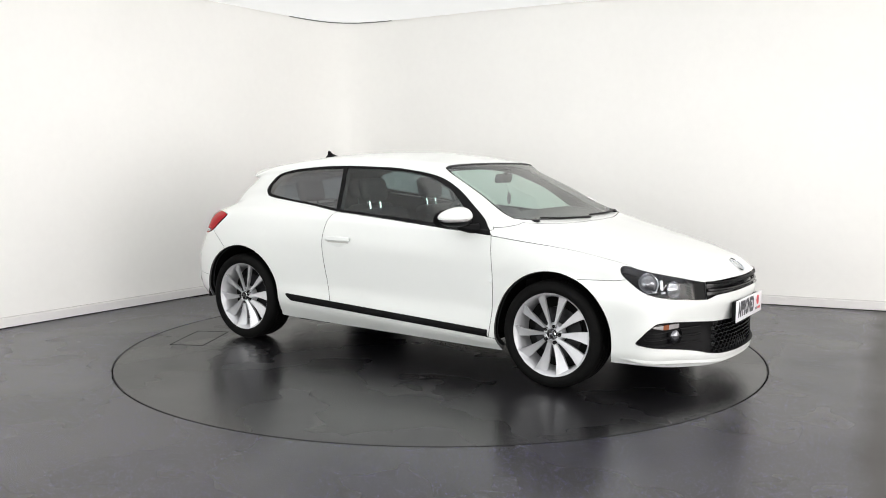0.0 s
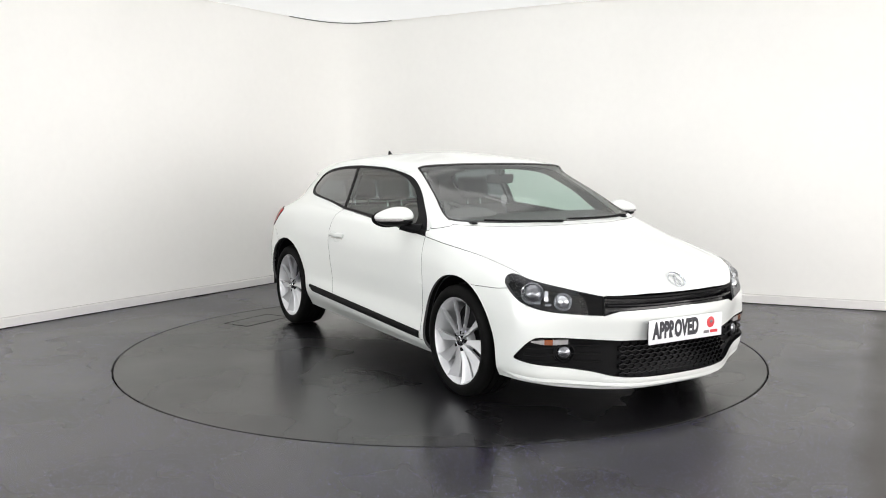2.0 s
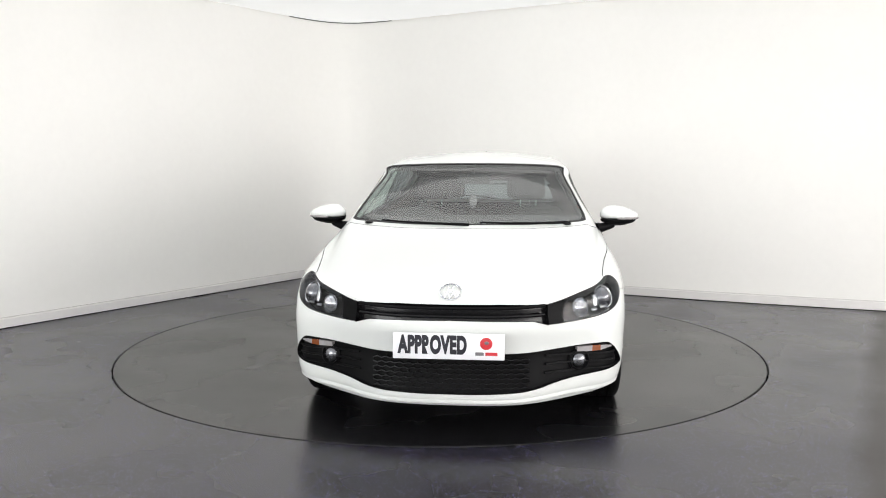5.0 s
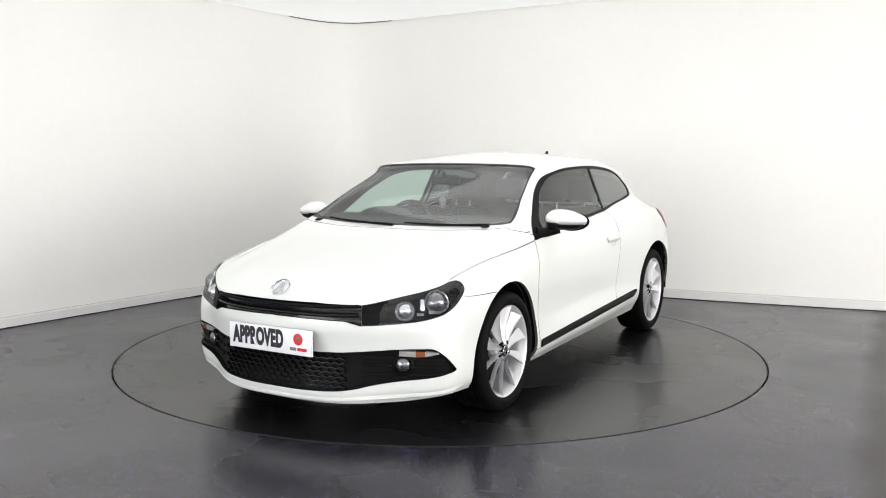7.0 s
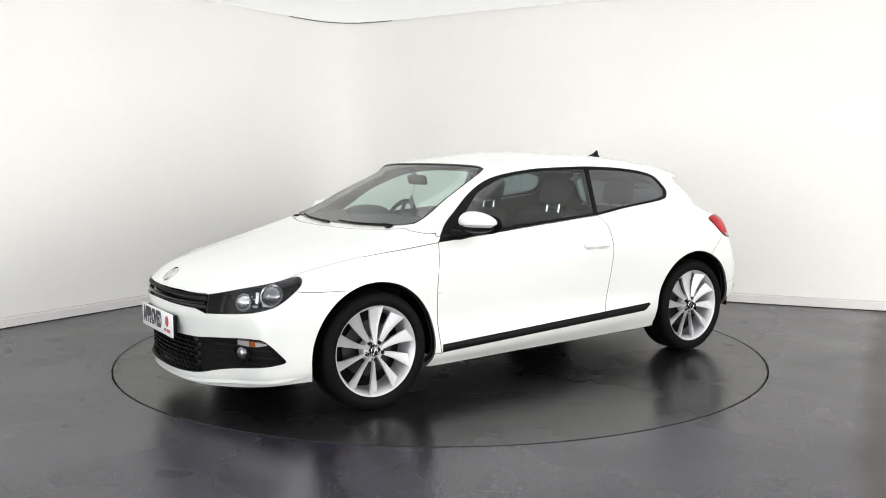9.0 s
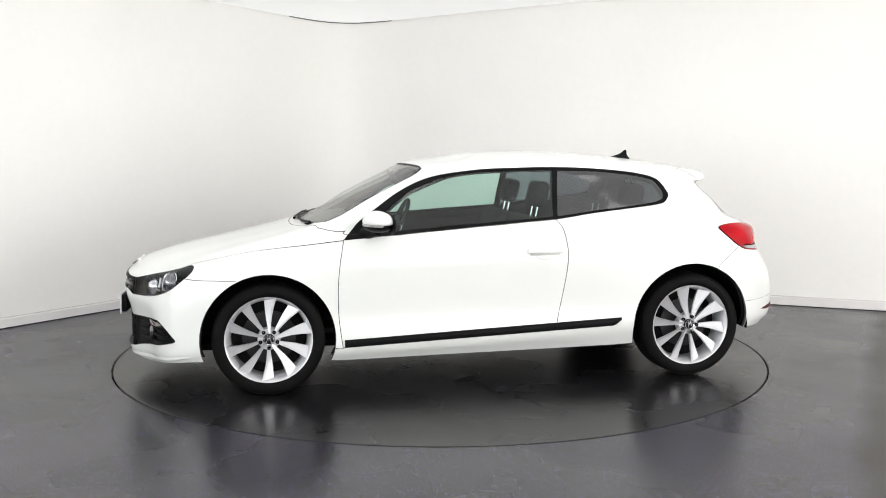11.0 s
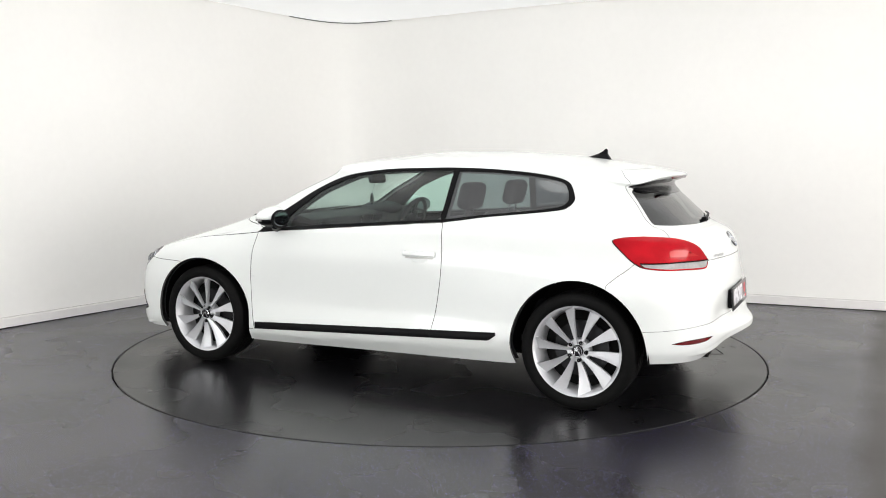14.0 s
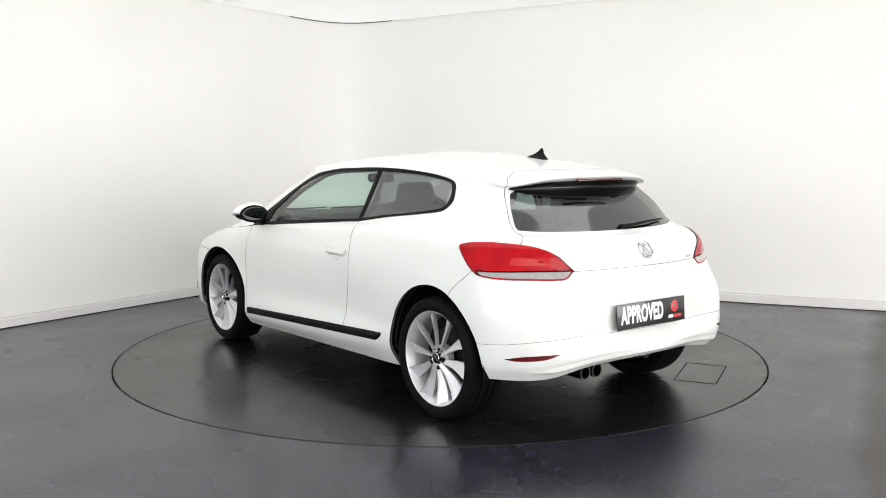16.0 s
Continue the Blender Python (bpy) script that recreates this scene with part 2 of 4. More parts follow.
RING = 2.2349
steps = 180
circle = [(math.cos(2 * math.pi * i / steps), math.sin(2 * math.pi * i / steps)) for i in range(steps)]
edge = [(RING + .005, -.06), (RING + .005, -.003), (RING + .008, 0), (4, 0), (7, 0), (17, 0)]
bm = raw([(c * r, s * r, z) for r, z in edge for c, s in circle],
         [(j * steps + i, j * steps + (i + 1) % steps, (j + 1) * steps + (i + 1) % steps, (j + 1) * steps + i) for j in range(5) for i in range(steps)])
tagged(part("floor", bm, VINYL, smooth=False), "dark grey glossy speckled vinyl floor with mopped patches", kind="structure")
bm = raw([(c * r, s * r, z) for r, z in ((RING - .03, -.06), (RING + .03, -.06)) for c, s in circle],
         [(i, (i + 1) % steps, steps + (i + 1) % steps, steps + i) for i in range(steps)])
tagged(part("floor_pit", bm, GAP), "black gap under the rim of the turntable", kind="structure")

# ---- the turntable ----
turntable = tagged(new("turntable"), "round dark grey vinyl turntable flush with the floor", "turntable")
rim = [(RING - .005, -.06), (RING - .005, -.003), (RING - .008, 0)]
bm = raw([(c * r, s * r, z) for r, z in rim for c, s in circle] + [(0, 0, 0)],
         [(j * steps + i, j * steps + (i + 1) % steps, (j + 1) * steps + (i + 1) % steps, (j + 1) * steps + i) for j in range(2) for i in range(steps)]
         + [(2 * steps + i, 2 * steps + (i + 1) % steps, 3 * steps) for i in range(steps)])
part("disc", bm, DISC, turntable, smooth=False)
HATCH = pose(-1.66, -.80, 0, 0, 0, 117)
bm = bmesh.new()
for px, py, sx, sy in ((0, .125, .5, .006), (0, -.125, .5, .006), (.25, 0, .006, .256), (-.25, 0, .006, .256)):
    box(bm, (sx, sy, .002), HATCH @ pose(px, py, .0006))
part("hatch_joint", bm, GAP, turntable, "thin dark outline of a service hatch")
# Body surface: loops of control points from the sill up to the roof, each from the nose's middle round the left side to the tail's middle.
COLS, LOOPS = 15, 13
NET_X = [
    [2.128, 2.09, 1.95, 1.847, 1.68, 1.29, 0.9, 0.2, -0.45, -0.92, -1.29, -1.68, -1.89, -1.95, -2.04],
    [2.173, 2.13, 1.985, 1.882, 1.69, 1.29, 0.88, 0.2, -0.45, -0.9, -1.29, -1.69, -1.93, -2.012, -2.085],
    [2.153, 2.11, 1.98, 1.887, 1.7, 1.29, 0.88, 0.2, -0.45, -0.9, -1.29, -1.7, -1.93, -1.972, -1.995],
    [2.183, 2.14, 1.995, 1.877, 1.7, 1.29, 0.89, 0.2, -0.45, -0.9, -1.29, -1.68, -1.9, -1.967, -1.992],
    [2.178, 2.135, 1.98, 1.847, 1.69, 1.29, 0.89, 0.2, -0.45, -0.9, -1.29, -1.67, -1.825, -1.93, -1.985],
    [2.153, 2.105, 1.94, 1.817, 1.68, 1.29, 0.87, 0.2, -0.45, -0.9, -1.29, -1.6, -1.8, -1.905, -1.945],
    [1.95, 1.9, 1.77, 1.66, 1.5, 1.22, 0.86, 0.2, -0.45, -0.9, -1.2, -1.52, -1.72, -1.82, -1.855],
    [1.12, 1.1, 1.05, 1.01, 0.97, 0.9, 0.8, 0.2, -0.45, -0.9, -1.12, -1.42, -1.64, -1.77, -1.805],
    [0.78, 0.765, 0.73, 0.7, 0.67, 0.6, 0.45, 0, -0.45, -0.88, -1.12, -1.37, -1.56, -1.655, -1.69],
    [0.52, 0.51, 0.48, 0.46, 0.44, 0.36, 0.22, -0.1, -0.47, -0.85, -1.08, -1.32, -1.47, -1.55, -1.57],
    [0.4, 0.395, 0.375, 0.36, 0.345, 0.28, 0.15, -0.12, -0.47, -0.84, -1.06, -1.3, -1.495, -1.62, -1.665],
    [0.2, 0.19, 0.17, 0.15, 0.12, 0.06, -0.05, -0.2, -0.47, -0.8, -1, -1.2, -1.36, -1.46, -1.5],
    [0.02, 0, -0.03, -0.06, -0.1, -0.15, -0.22, -0.32, -0.5, -0.75, -0.9, -1.02, -1.12, -1.18, -1.22],
]
NET_Y = [
    [0, 0.33, 0.58, 0.77, 0.83, 0.84, 0.815, 0.81, 0.81, 0.825, 0.85, 0.83, 0.66, 0.36, 0],
    [0, 0.33, 0.6, 0.795, 0.865, 0.875, 0.875, 0.88, 0.885, 0.885, 0.885, 0.865, 0.7, 0.38, 0],
    [0, 0.34, 0.61, 0.8, 0.875, 0.895, 0.868, 0.862, 0.87, 0.885, 0.9, 0.875, 0.71, 0.39, 0],
    [0, 0.34, 0.62, 0.805, 0.878, 0.9, 0.872, 0.868, 0.877, 0.89, 0.905, 0.885, 0.72, 0.4, 0],
    [0, 0.34, 0.62, 0.79, 0.855, 0.885, 0.868, 0.87, 0.88, 0.885, 0.893, 0.86, 0.68, 0.4, 0],
    [0, 0.34, 0.62, 0.75, 0.79, 0.825, 0.834, 0.835, 0.845, 0.85, 0.855, 0.825, 0.67, 0.4, 0],
    [0, 0.33, 0.55, 0.68, 0.735, 0.775, 0.814, 0.8, 0.8, 0.79, 0.775, 0.74, 0.6, 0.36, 0],
    [0, 0.33, 0.56, 0.68, 0.725, 0.775, 0.79, 0.785, 0.77, 0.745, 0.72, 0.69, 0.6, 0.36, 0],
    [0, 0.3, 0.5, 0.6, 0.65, 0.695, 0.72, 0.72, 0.71, 0.69, 0.675, 0.645, 0.57, 0.34, 0],
    [0, 0.28, 0.46, 0.55, 0.59, 0.63, 0.655, 0.655, 0.65, 0.635, 0.62, 0.59, 0.52, 0.32, 0],
    [0, 0.27, 0.44, 0.54, 0.585, 0.605, 0.62, 0.62, 0.615, 0.6, 0.585, 0.555, 0.525, 0.34, 0],
    [0, 0.2, 0.33, 0.42, 0.46, 0.48, 0.49, 0.49, 0.48, 0.47, 0.46, 0.44, 0.38, 0.25, 0],
    [0, 0, 0, 0, 0, 0, 0, 0, 0, 0, 0, 0, 0, 0, 0],
]
NET_Z = [
    [0.15, 0.15, 0.16, 0.19, 0.2, 0.19, 0.175, 0.185, 0.195, 0.21, 0.25, 0.285, 0.295, 0.335, 0.365],
    [0.215, 0.215, 0.235, 0.25, 0.27, 0.28, 0.265, 0.285, 0.31, 0.33, 0.35, 0.36, 0.375, 0.405, 0.425],
    [0.4, 0.4, 0.4, 0.4, 0.42, 0.45, 0.45, 0.45, 0.46, 0.47, 0.48, 0.48, 0.5, 0.5, 0.5],
    [0.53, 0.53, 0.53, 0.54, 0.57, 0.62, 0.62, 0.62, 0.63, 0.64, 0.65, 0.64, 0.64, 0.64, 0.645],
    [0.6, 0.6, 0.61, 0.65, 0.7, 0.74, 0.76, 0.77, 0.78, 0.79, 0.8, 0.8, 0.8, 0.8, 0.8],
    [0.672, 0.672, 0.69, 0.715, 0.76, 0.832, 0.868, 0.9, 0.915, 0.92, 0.925, 0.925, 0.91, 0.9, 0.9],
    [0.775, 0.772, 0.775, 0.785, 0.808, 0.855, 0.905, 0.935, 0.965, 0.99, 1, 0.99, 0.965, 0.955, 0.955],
    [0.955, 0.957, 0.965, 0.972, 0.975, 0.945, 0.935, 0.96, 0.99, 1.045, 1.075, 1.05, 1, 0.985, 0.98],
    [1.14, 1.14, 1.14, 1.14, 1.135, 1.1, 1.08, 1.1, 1.12, 1.14, 1.15, 1.13, 1.1, 1.09, 1.09],
    [1.27, 1.268, 1.262, 1.255, 1.25, 1.235, 1.23, 1.245, 1.255, 1.245, 1.235, 1.215, 1.195, 1.203, 1.205],
    [1.325, 1.323, 1.318, 1.312, 1.305, 1.3, 1.3, 1.312, 1.318, 1.308, 1.292, 1.268, 1.225, 1.257, 1.266],
    [1.365, 1.363, 1.358, 1.35, 1.347, 1.35, 1.355, 1.365, 1.368, 1.355, 1.338, 1.315, 1.3, 1.302, 1.305],
    [1.39, 1.392, 1.394, 1.397, 1.399, 1.401, 1.403, 1.404, 1.403, 1.393, 1.383, 1.373, 1.362, 1.355, 1.35],
]
NET = np.stack([np.array(NET_X), np.array(NET_Y), np.array(NET_Z)], -1)
# mirrored neighbours at both ends of each loop, straight continuation below and a mirrored one over the ridge
NET = np.concatenate([NET[:, 1:2] * (1, -1, 1), NET, NET[:, -2:-1] * (1, -1, 1)], 1)
NET = np.concatenate([2 * NET[:1] - NET[1:2], NET, NET[-2:-1] * (1, -1, 1)], 0)


def weights(f):
    """Catmull-Rom weights and their slopes at the fractions f."""
    w = np.stack([-.5 * f + f**2 - .5 * f**3, 1 - 2.5 * f**2 + 1.5 * f**3, .5 * f + 2 * f**2 - 1.5 * f**3, -.5 * f**2 + .5 * f**3], -1)
    d = np.stack([-.5 + 2 * f - 1.5 * f**2, -5 * f + 4.5 * f**2, .5 + 4 * f - 4.5 * f**2, -f + 1.5 * f**2], -1)
    return w, d


def surface(uv, push=0.0):
    """Places on the body at uv (column, loop), pushed out along the normal."""
    uv = np.asarray(uv, float).reshape(-1, 2)
    iu, iv = np.clip(np.floor(uv[:, 0]), 0, COLS - 2).astype(int), np.clip(np.floor(uv[:, 1]), 0, LOOPS - 2).astype(int)
    (wu, du), (wv, dv) = weights(uv[:, 0] - iu), weights(uv[:, 1] - iv)
    k = np.arange(4)
    patch = NET[(iv[:, None] + k)[:, :, None], (iu[:, None] + k)[:, None, :]]
    at = lambda a, b: np.einsum("ni,nj,nijc->nc", a, b, patch)
    p = at(wv, wu)
    n = np.cross(at(wv, du), at(dv, wu))
    size = np.linalg.norm(n, axis=1, keepdims=True)
    n = n / np.maximum(size, 1e-9)
    return p + n * push, n

# ---- panels cut out of the body surface ----


def smooth_loop(points, steps=6):
    """A closed smooth outline; a third value of 1 makes a sharp corner."""
    n, out = len(points), []
    for i in range(n):
        b, c = np.array(points[i][:2]), np.array(points[(i + 1) % n][:2])
        a = np.array(points[i - 1][:2]) if len(points[i]) < 3 else 2 * b - c
        d = np.array(points[(i + 2) % n][:2]) if len(points[(i + 1) % n]) < 3 else 2 * c - b
        for s in range(steps):
            f = s / steps
            out.append(.5 * (2 * b + (c - a) * f + (2 * a - 5 * b + 4 * c - d) * f * f + (3 * b - a - 3 * c + d) * f**3))
    return np.array(out)


grid_u, grid_v = np.meshgrid(np.linspace(3, 12, 181), np.linspace(0, 10, 161))
grid_uv = np.stack([grid_u.ravel(), grid_v.ravel()], -1)
grid_p = surface(grid_uv)[0]


def on_side(points):
    """Body coordinates of places given as x and z on the car's flank."""
    out = []
    for x, z in np.asarray(points)[:, :2]:
        uv = grid_uv[np.argmin((grid_p[:, 0] - x)**2 + (grid_p[:, 2] - z)**2)].copy()
        for _ in range(8):
            p, pu, pv = (surface(uv + h)[0][0][[0, 2]] for h in ((0, 0), (1e-4, 0), (0, 1e-4)))
            jac = np.stack([(pu - p) / 1e-4, (pv - p) / 1e-4], 1)
            step = np.linalg.lstsq(jac, np.array([x, z]) - p, rcond=None)[0]
            uv = uv + np.clip(step, -.3, .3)
            uv[1] = max(uv[1], -.12)
        out.append(uv)
    return np.array(out)


def arch(cx, cz, rx, rz):
    return on_side([(cx + rx * math.cos(a), cz + rz * math.sin(a)) for a in np.linspace(-.55, math.pi + .55, 56)])


C = 1
OUT = {
    "arch_front": arch(1.291, .318, .383, .383),
    "arch_rear": arch(-1.297, .325, .379, .385),
    "window_trim": on_side(smooth_loop([(.851, .886, C), (.805, .937), (.759, .987), (.663, 1.055), (.499, 1.164), (.309, 1.244), (.027, 1.287), (-.215, 1.298), (-.455, 1.302),
                                        (-.691, 1.295), (-.926, 1.276), (-1.06, 1.256), (-1.136, 1.236), (-1.175, 1.21), (-1.204, 1.161), (-1.213, 1.129), (-1.189, 1.093),
                                        (-1.133, 1.071), (-.927, 1.047), (-.698, 1.022), (-.443, .987), (-.132, .964), (.208, .938), (.55, .911)])),
    "door_window": on_side(smooth_loop([(.66, .922, C), (.652, .995, C), (.476, 1.141), (.374, 1.193), (.235, 1.241), (.026, 1.270), (-.216, 1.281), (-.455, 1.285, C), (-.426, 1.0, C), (-.131, .981), (.21, .957)])),
    "quarter_window": on_side(smooth_loop([(-.489, 1.281, C), (-.725, 1.275), (-.96, 1.256), (-1.109, 1.23), (-1.152, 1.2), (-1.18, 1.145), (-1.166, 1.106), (-1.107, 1.084), (-.927, 1.06), (-.697, 1.035), (-.456, 1.004, C)])),
    "door": on_side(smooth_loop([(.853, .889, C), (.878, .747), (.89, .61), (.888, .436), (.872, .30), (.866, .262, C), (-.418, .332, C), (-.426, .377), (-.454, .504), (-.483, .673), (-.491, .805), (-.471, .933), (-.445, .985, C), (-.132, .962), (.208, .936), (.55, .909)])),
    "tail_lamp": smooth_loop([(10.56, 4.98), (10.70, 5.16), (10.95, 5.28), (11.33, 5.38), (11.88, 5.38), (12.26, 5.13), (12.51, 4.74), (12.65, 4.37), (12.76, 4.08, C), (12.61, 3.84), (12.41, 3.81), (11.95, 3.84), (11.38, 3.88), (10.95, 3.94), (10.78, 4.13), (10.64, 4.55)]),
    "tail_strip": smooth_loop([(10.88, 4.10, C), (11.85, 4.11), (12.73, 4.09, C), (12.61, 3.85), (12.41, 3.82), (11.95, 3.85), (11.38, 3.89), (10.97, 3.96)]),
    "tail_inner": smooth_loop([(11.55, 4.33, C), (11.62, 4.60), (11.85, 4.66), (12.10, 4.62), (12.42, 4.34, C)]),
    "head_lamp": smooth_loop([(3.99, 4.72), (3.82, 5.04), (3.40, 5.20), (2.72, 5.14), (2.02, 4.98), (1.42, 4.64, C), (1.46, 3.27, C), (2.10, 3.36), (2.70, 3.44), (3.10, 3.55), (3.42, 3.70), (3.72, 3.93), (3.92, 4.25)]),
    "upper_grille": np.array([(0, 4.80), (.72, 4.82), (1.20, 4.72), (1.41, 4.64), (1.45, 3.24), (1.20, 3.58), (.73, 3.68), (0, 3.74)]),
    "intake": np.concatenate([[(0, 1.03), (.42, 1.03)], smooth_loop([(1.08, 1.06, C), (1.35, 1.11), (1.62, 1.20), (2.15, 1.29), (2.67, 1.36), (3.18, 1.42), (3.50, 1.48), (3.40, 1.68), (3.08, 2.06), (2.83, 2.26), (2.5, 2.27), (2.11, 2.23), (1.58, 2.16), (1.13, 2.09, C)])[:-6], [(1.13, 2.09), (.4, 2.05), (0, 2.04)]]),
    "windscreen": np.concatenate([[(0, 9.98), (1.2, 9.98), (2.5, 9.97), (3.6, 9.95), (4.25, 9.8), (4.28, 9.3), (4.2, 8.6), (4.12, 7.9), (4.02, 7.25), (3.9, 7.06)], [(3.0, 7.04), (1.2, 7.03), (0, 7.03)]]),
    "windscreen_pane": np.array([(0, 9.88), (1.2, 9.87), (2.5, 9.86), (3.5, 9.84), (4.06, 9.7), (4.13, 9.2), (4.06, 8.5), (3.97, 7.8), (3.84, 7.3), (3.6, 7.16), (2.8, 7.12), (1.2, 7.10), (0, 7.09)]),
    "bonnet": np.array([(0, 6.94), (1.2, 6.93), (3.0, 6.94), (3.9, 6.93), (4.25, 6.90), (4.6, 6.92), (5.0, 6.94), (5.5, 6.96), (5.85, 7.0), (6.04, 6.6), (6.07, 6.0), (6.07, 5.26), (5.96, 5.22), (5.78, 5.14), (5.62, 5.10), (5.5, 5.08), (5.25, 5.09), (4.97, 5.14), (4.75, 5.25), (4.51, 5.36), (4.25, 5.40), (3.98, 5.37), (3.6, 5.31), (3.40, 5.0), (2.02, 4.8), (1.38, 4.5), (.72, 4.6), (0, 4.6)]),
    "front_bumper": np.array([(0, -.3), (4.6, -.3), (4.6, 3.50), (4.0, 3.78), (3.72, 3.98), (3.4, 4.6), (1.4, 4.7), (0, 4.9)]),
    "front_wing": np.array([(3.4, 5.6), (4.4, 5.6), (5.0, 5.5), (5.45, 5.34), (5.62, 5.34), (5.78, 5.36), (6.02, 5.36), (6.2, 5.0), (6.2, 1.2), (6.03, .94), (4.0, .9), (3.0, 3.6), (3.2, 5.0)]),
    "rear_window": np.array([(14, 8.93), (13, 8.93), (12.2, 8.93), (12.04, 8.7), (11.97, 8.0), (11.97, 7.2), (11.99, 7.0), (12.2, 7.02), (13, 7.06), (14, 7.08)]),
    "spoiler_underside": smooth_loop([(14, 8.52, C), (13.2, 8.56), (12.5, 8.76), (12.02, 9.05, C), (12.12, 9.25), (12.4, 9.40), (13, 9.48), (14, 9.50, C)]),
    "tailgate": np.concatenate([[(14, 10.9), (13, 10.9), (12.1, 10.88), (11.92, 10.4), (11.93, 9.3), (11.88, 8.6), (11.86, 7.5), (11.9, 6.6), (11.84, 5.7), (11.80, 5.45)], [(11.9, 4.9), (12.4, 4.3), (12.6, 4.06), (13.4, 4.08), (14, 4.10)]]),
    "rear_bumper": np.concatenate([[(14, -.3), (10.6, -.3), (10.3, 1.0), (10.42, 3.3), (10.55, 3.62), (10.80, 4.10), (11.2, 4.3), (12.4, 4.3), (12.8, 4.2), (13.4, 4.2), (14, 4.2)]]),
    "rear_valance": np.array([(14, -.3), (10.6, -.3), (10.3, 1.0), (10.6, 1.86), (11.0, 1.90), (12.0, 1.96), (12.9, 1.98), (13.3, 1.95), (14, 1.95)]),
    "reflector": smooth_loop([(11.34, 1.36, C), (11.62, 1.44), (12.0, 1.44), (12.28, 1.40, C), (12.01, 1.27), (11.57, 1.27)]),
}
ORDER = ["arch_front", "arch_rear", "door_window", "quarter_window", "window_trim", "tail_inner", "tail_strip", "tail_lamp", "reflector", "head_lamp", "upper_grille", "intake",
         "windscreen_pane", "windscreen", "spoiler_underside", "rear_window", "door", "bonnet", "front_bumper", "front_wing", "tailgate", "rear_valance", "rear_bumper"]


def inside(polygon, points):
    """Which points lie in the polygon (even-odd rule)."""
    a, b = polygon, np.roll(polygon, -1, 0)
    x, y = points[:, :1], points[:, 1:]
    cross = (a[:, 1] > y) != (b[:, 1] > y)
    with np.errstate(divide="ignore", invalid="ignore"):
        at = a[:, 0] + (y - a[:, 1]) * (b[:, 0] - a[:, 0]) / (b[:, 1] - a[:, 1])
    return (cross & (x < at)).sum(1) % 2 == 1


def cut_body():
    """Triangulates the body coordinates with every outline as an edge; returns corners, triangles and the region of each."""
    points, edges = [], []
    for name in ORDER:
        loop = OUT[name]
        fine = []
        for a, b in zip(loop, np.roll(loop, -1, 0)):
            k = max(1, int(np.ceil(np.abs(b - a).max() / .09)))
            fine += [a + (b - a) * i / k for i in range(k)]
        first = len(points)
        points += fine
        edges += [(first + i, first + (i + 1) % len(fine)) for i in range(len(fine))]
    border = np.array(points)
    gu, gv = np.meshgrid(np.linspace(0, 14, 141), np.linspace(0, 12, 109))
    grid = np.stack([gu.ravel(), gv.ravel()], -1)
    on_rim = (grid[:, 0] < 1e-6) | (grid[:, 0] > 14 - 1e-6) | (grid[:, 1] < 1e-6) | (grid[:, 1] > 12 - 1e-6)
    near = np.array([((border - g)**2).sum(1).min() < .0011 for g in grid])
    points += list(grid[~near | on_rim])
    from mathutils.geometry import delaunay_2d_cdt
    out = delaunay_2d_cdt([Vector(p) for p in points], edges, [], 0, 1e-6)
    uv = np.array([tuple(v) for v in out[0]])
    tri = np.array([f for f in out[2] if len(f) == 3])
    mid = uv[tri].mean(1)
    e1, e2 = uv[tri[:, 1]] - uv[tri[:, 0]], uv[tri[:, 2]] - uv[tri[:, 0]]
    area = e1[:, 0] * e2[:, 1] - e1[:, 1] * e2[:, 0]
    keep = (mid[:, 1] > 0) & (mid[:, 0] > 0) & (mid[:, 0] < 14) & (mid[:, 1] < 12) & (np.abs(area) > 1e-9)
    tri, mid, area = tri[keep], mid[keep], area[keep]
    tri[area < 0] = tri[area < 0][:, ::-1]
    region = np.full(len(tri), len(ORDER))
    for i in reversed(range(len(ORDER))):
        region[inside(OUT[ORDER[i]], mid)] = i
    return uv, tri, region


UV, TRI, REGION = cut_body()


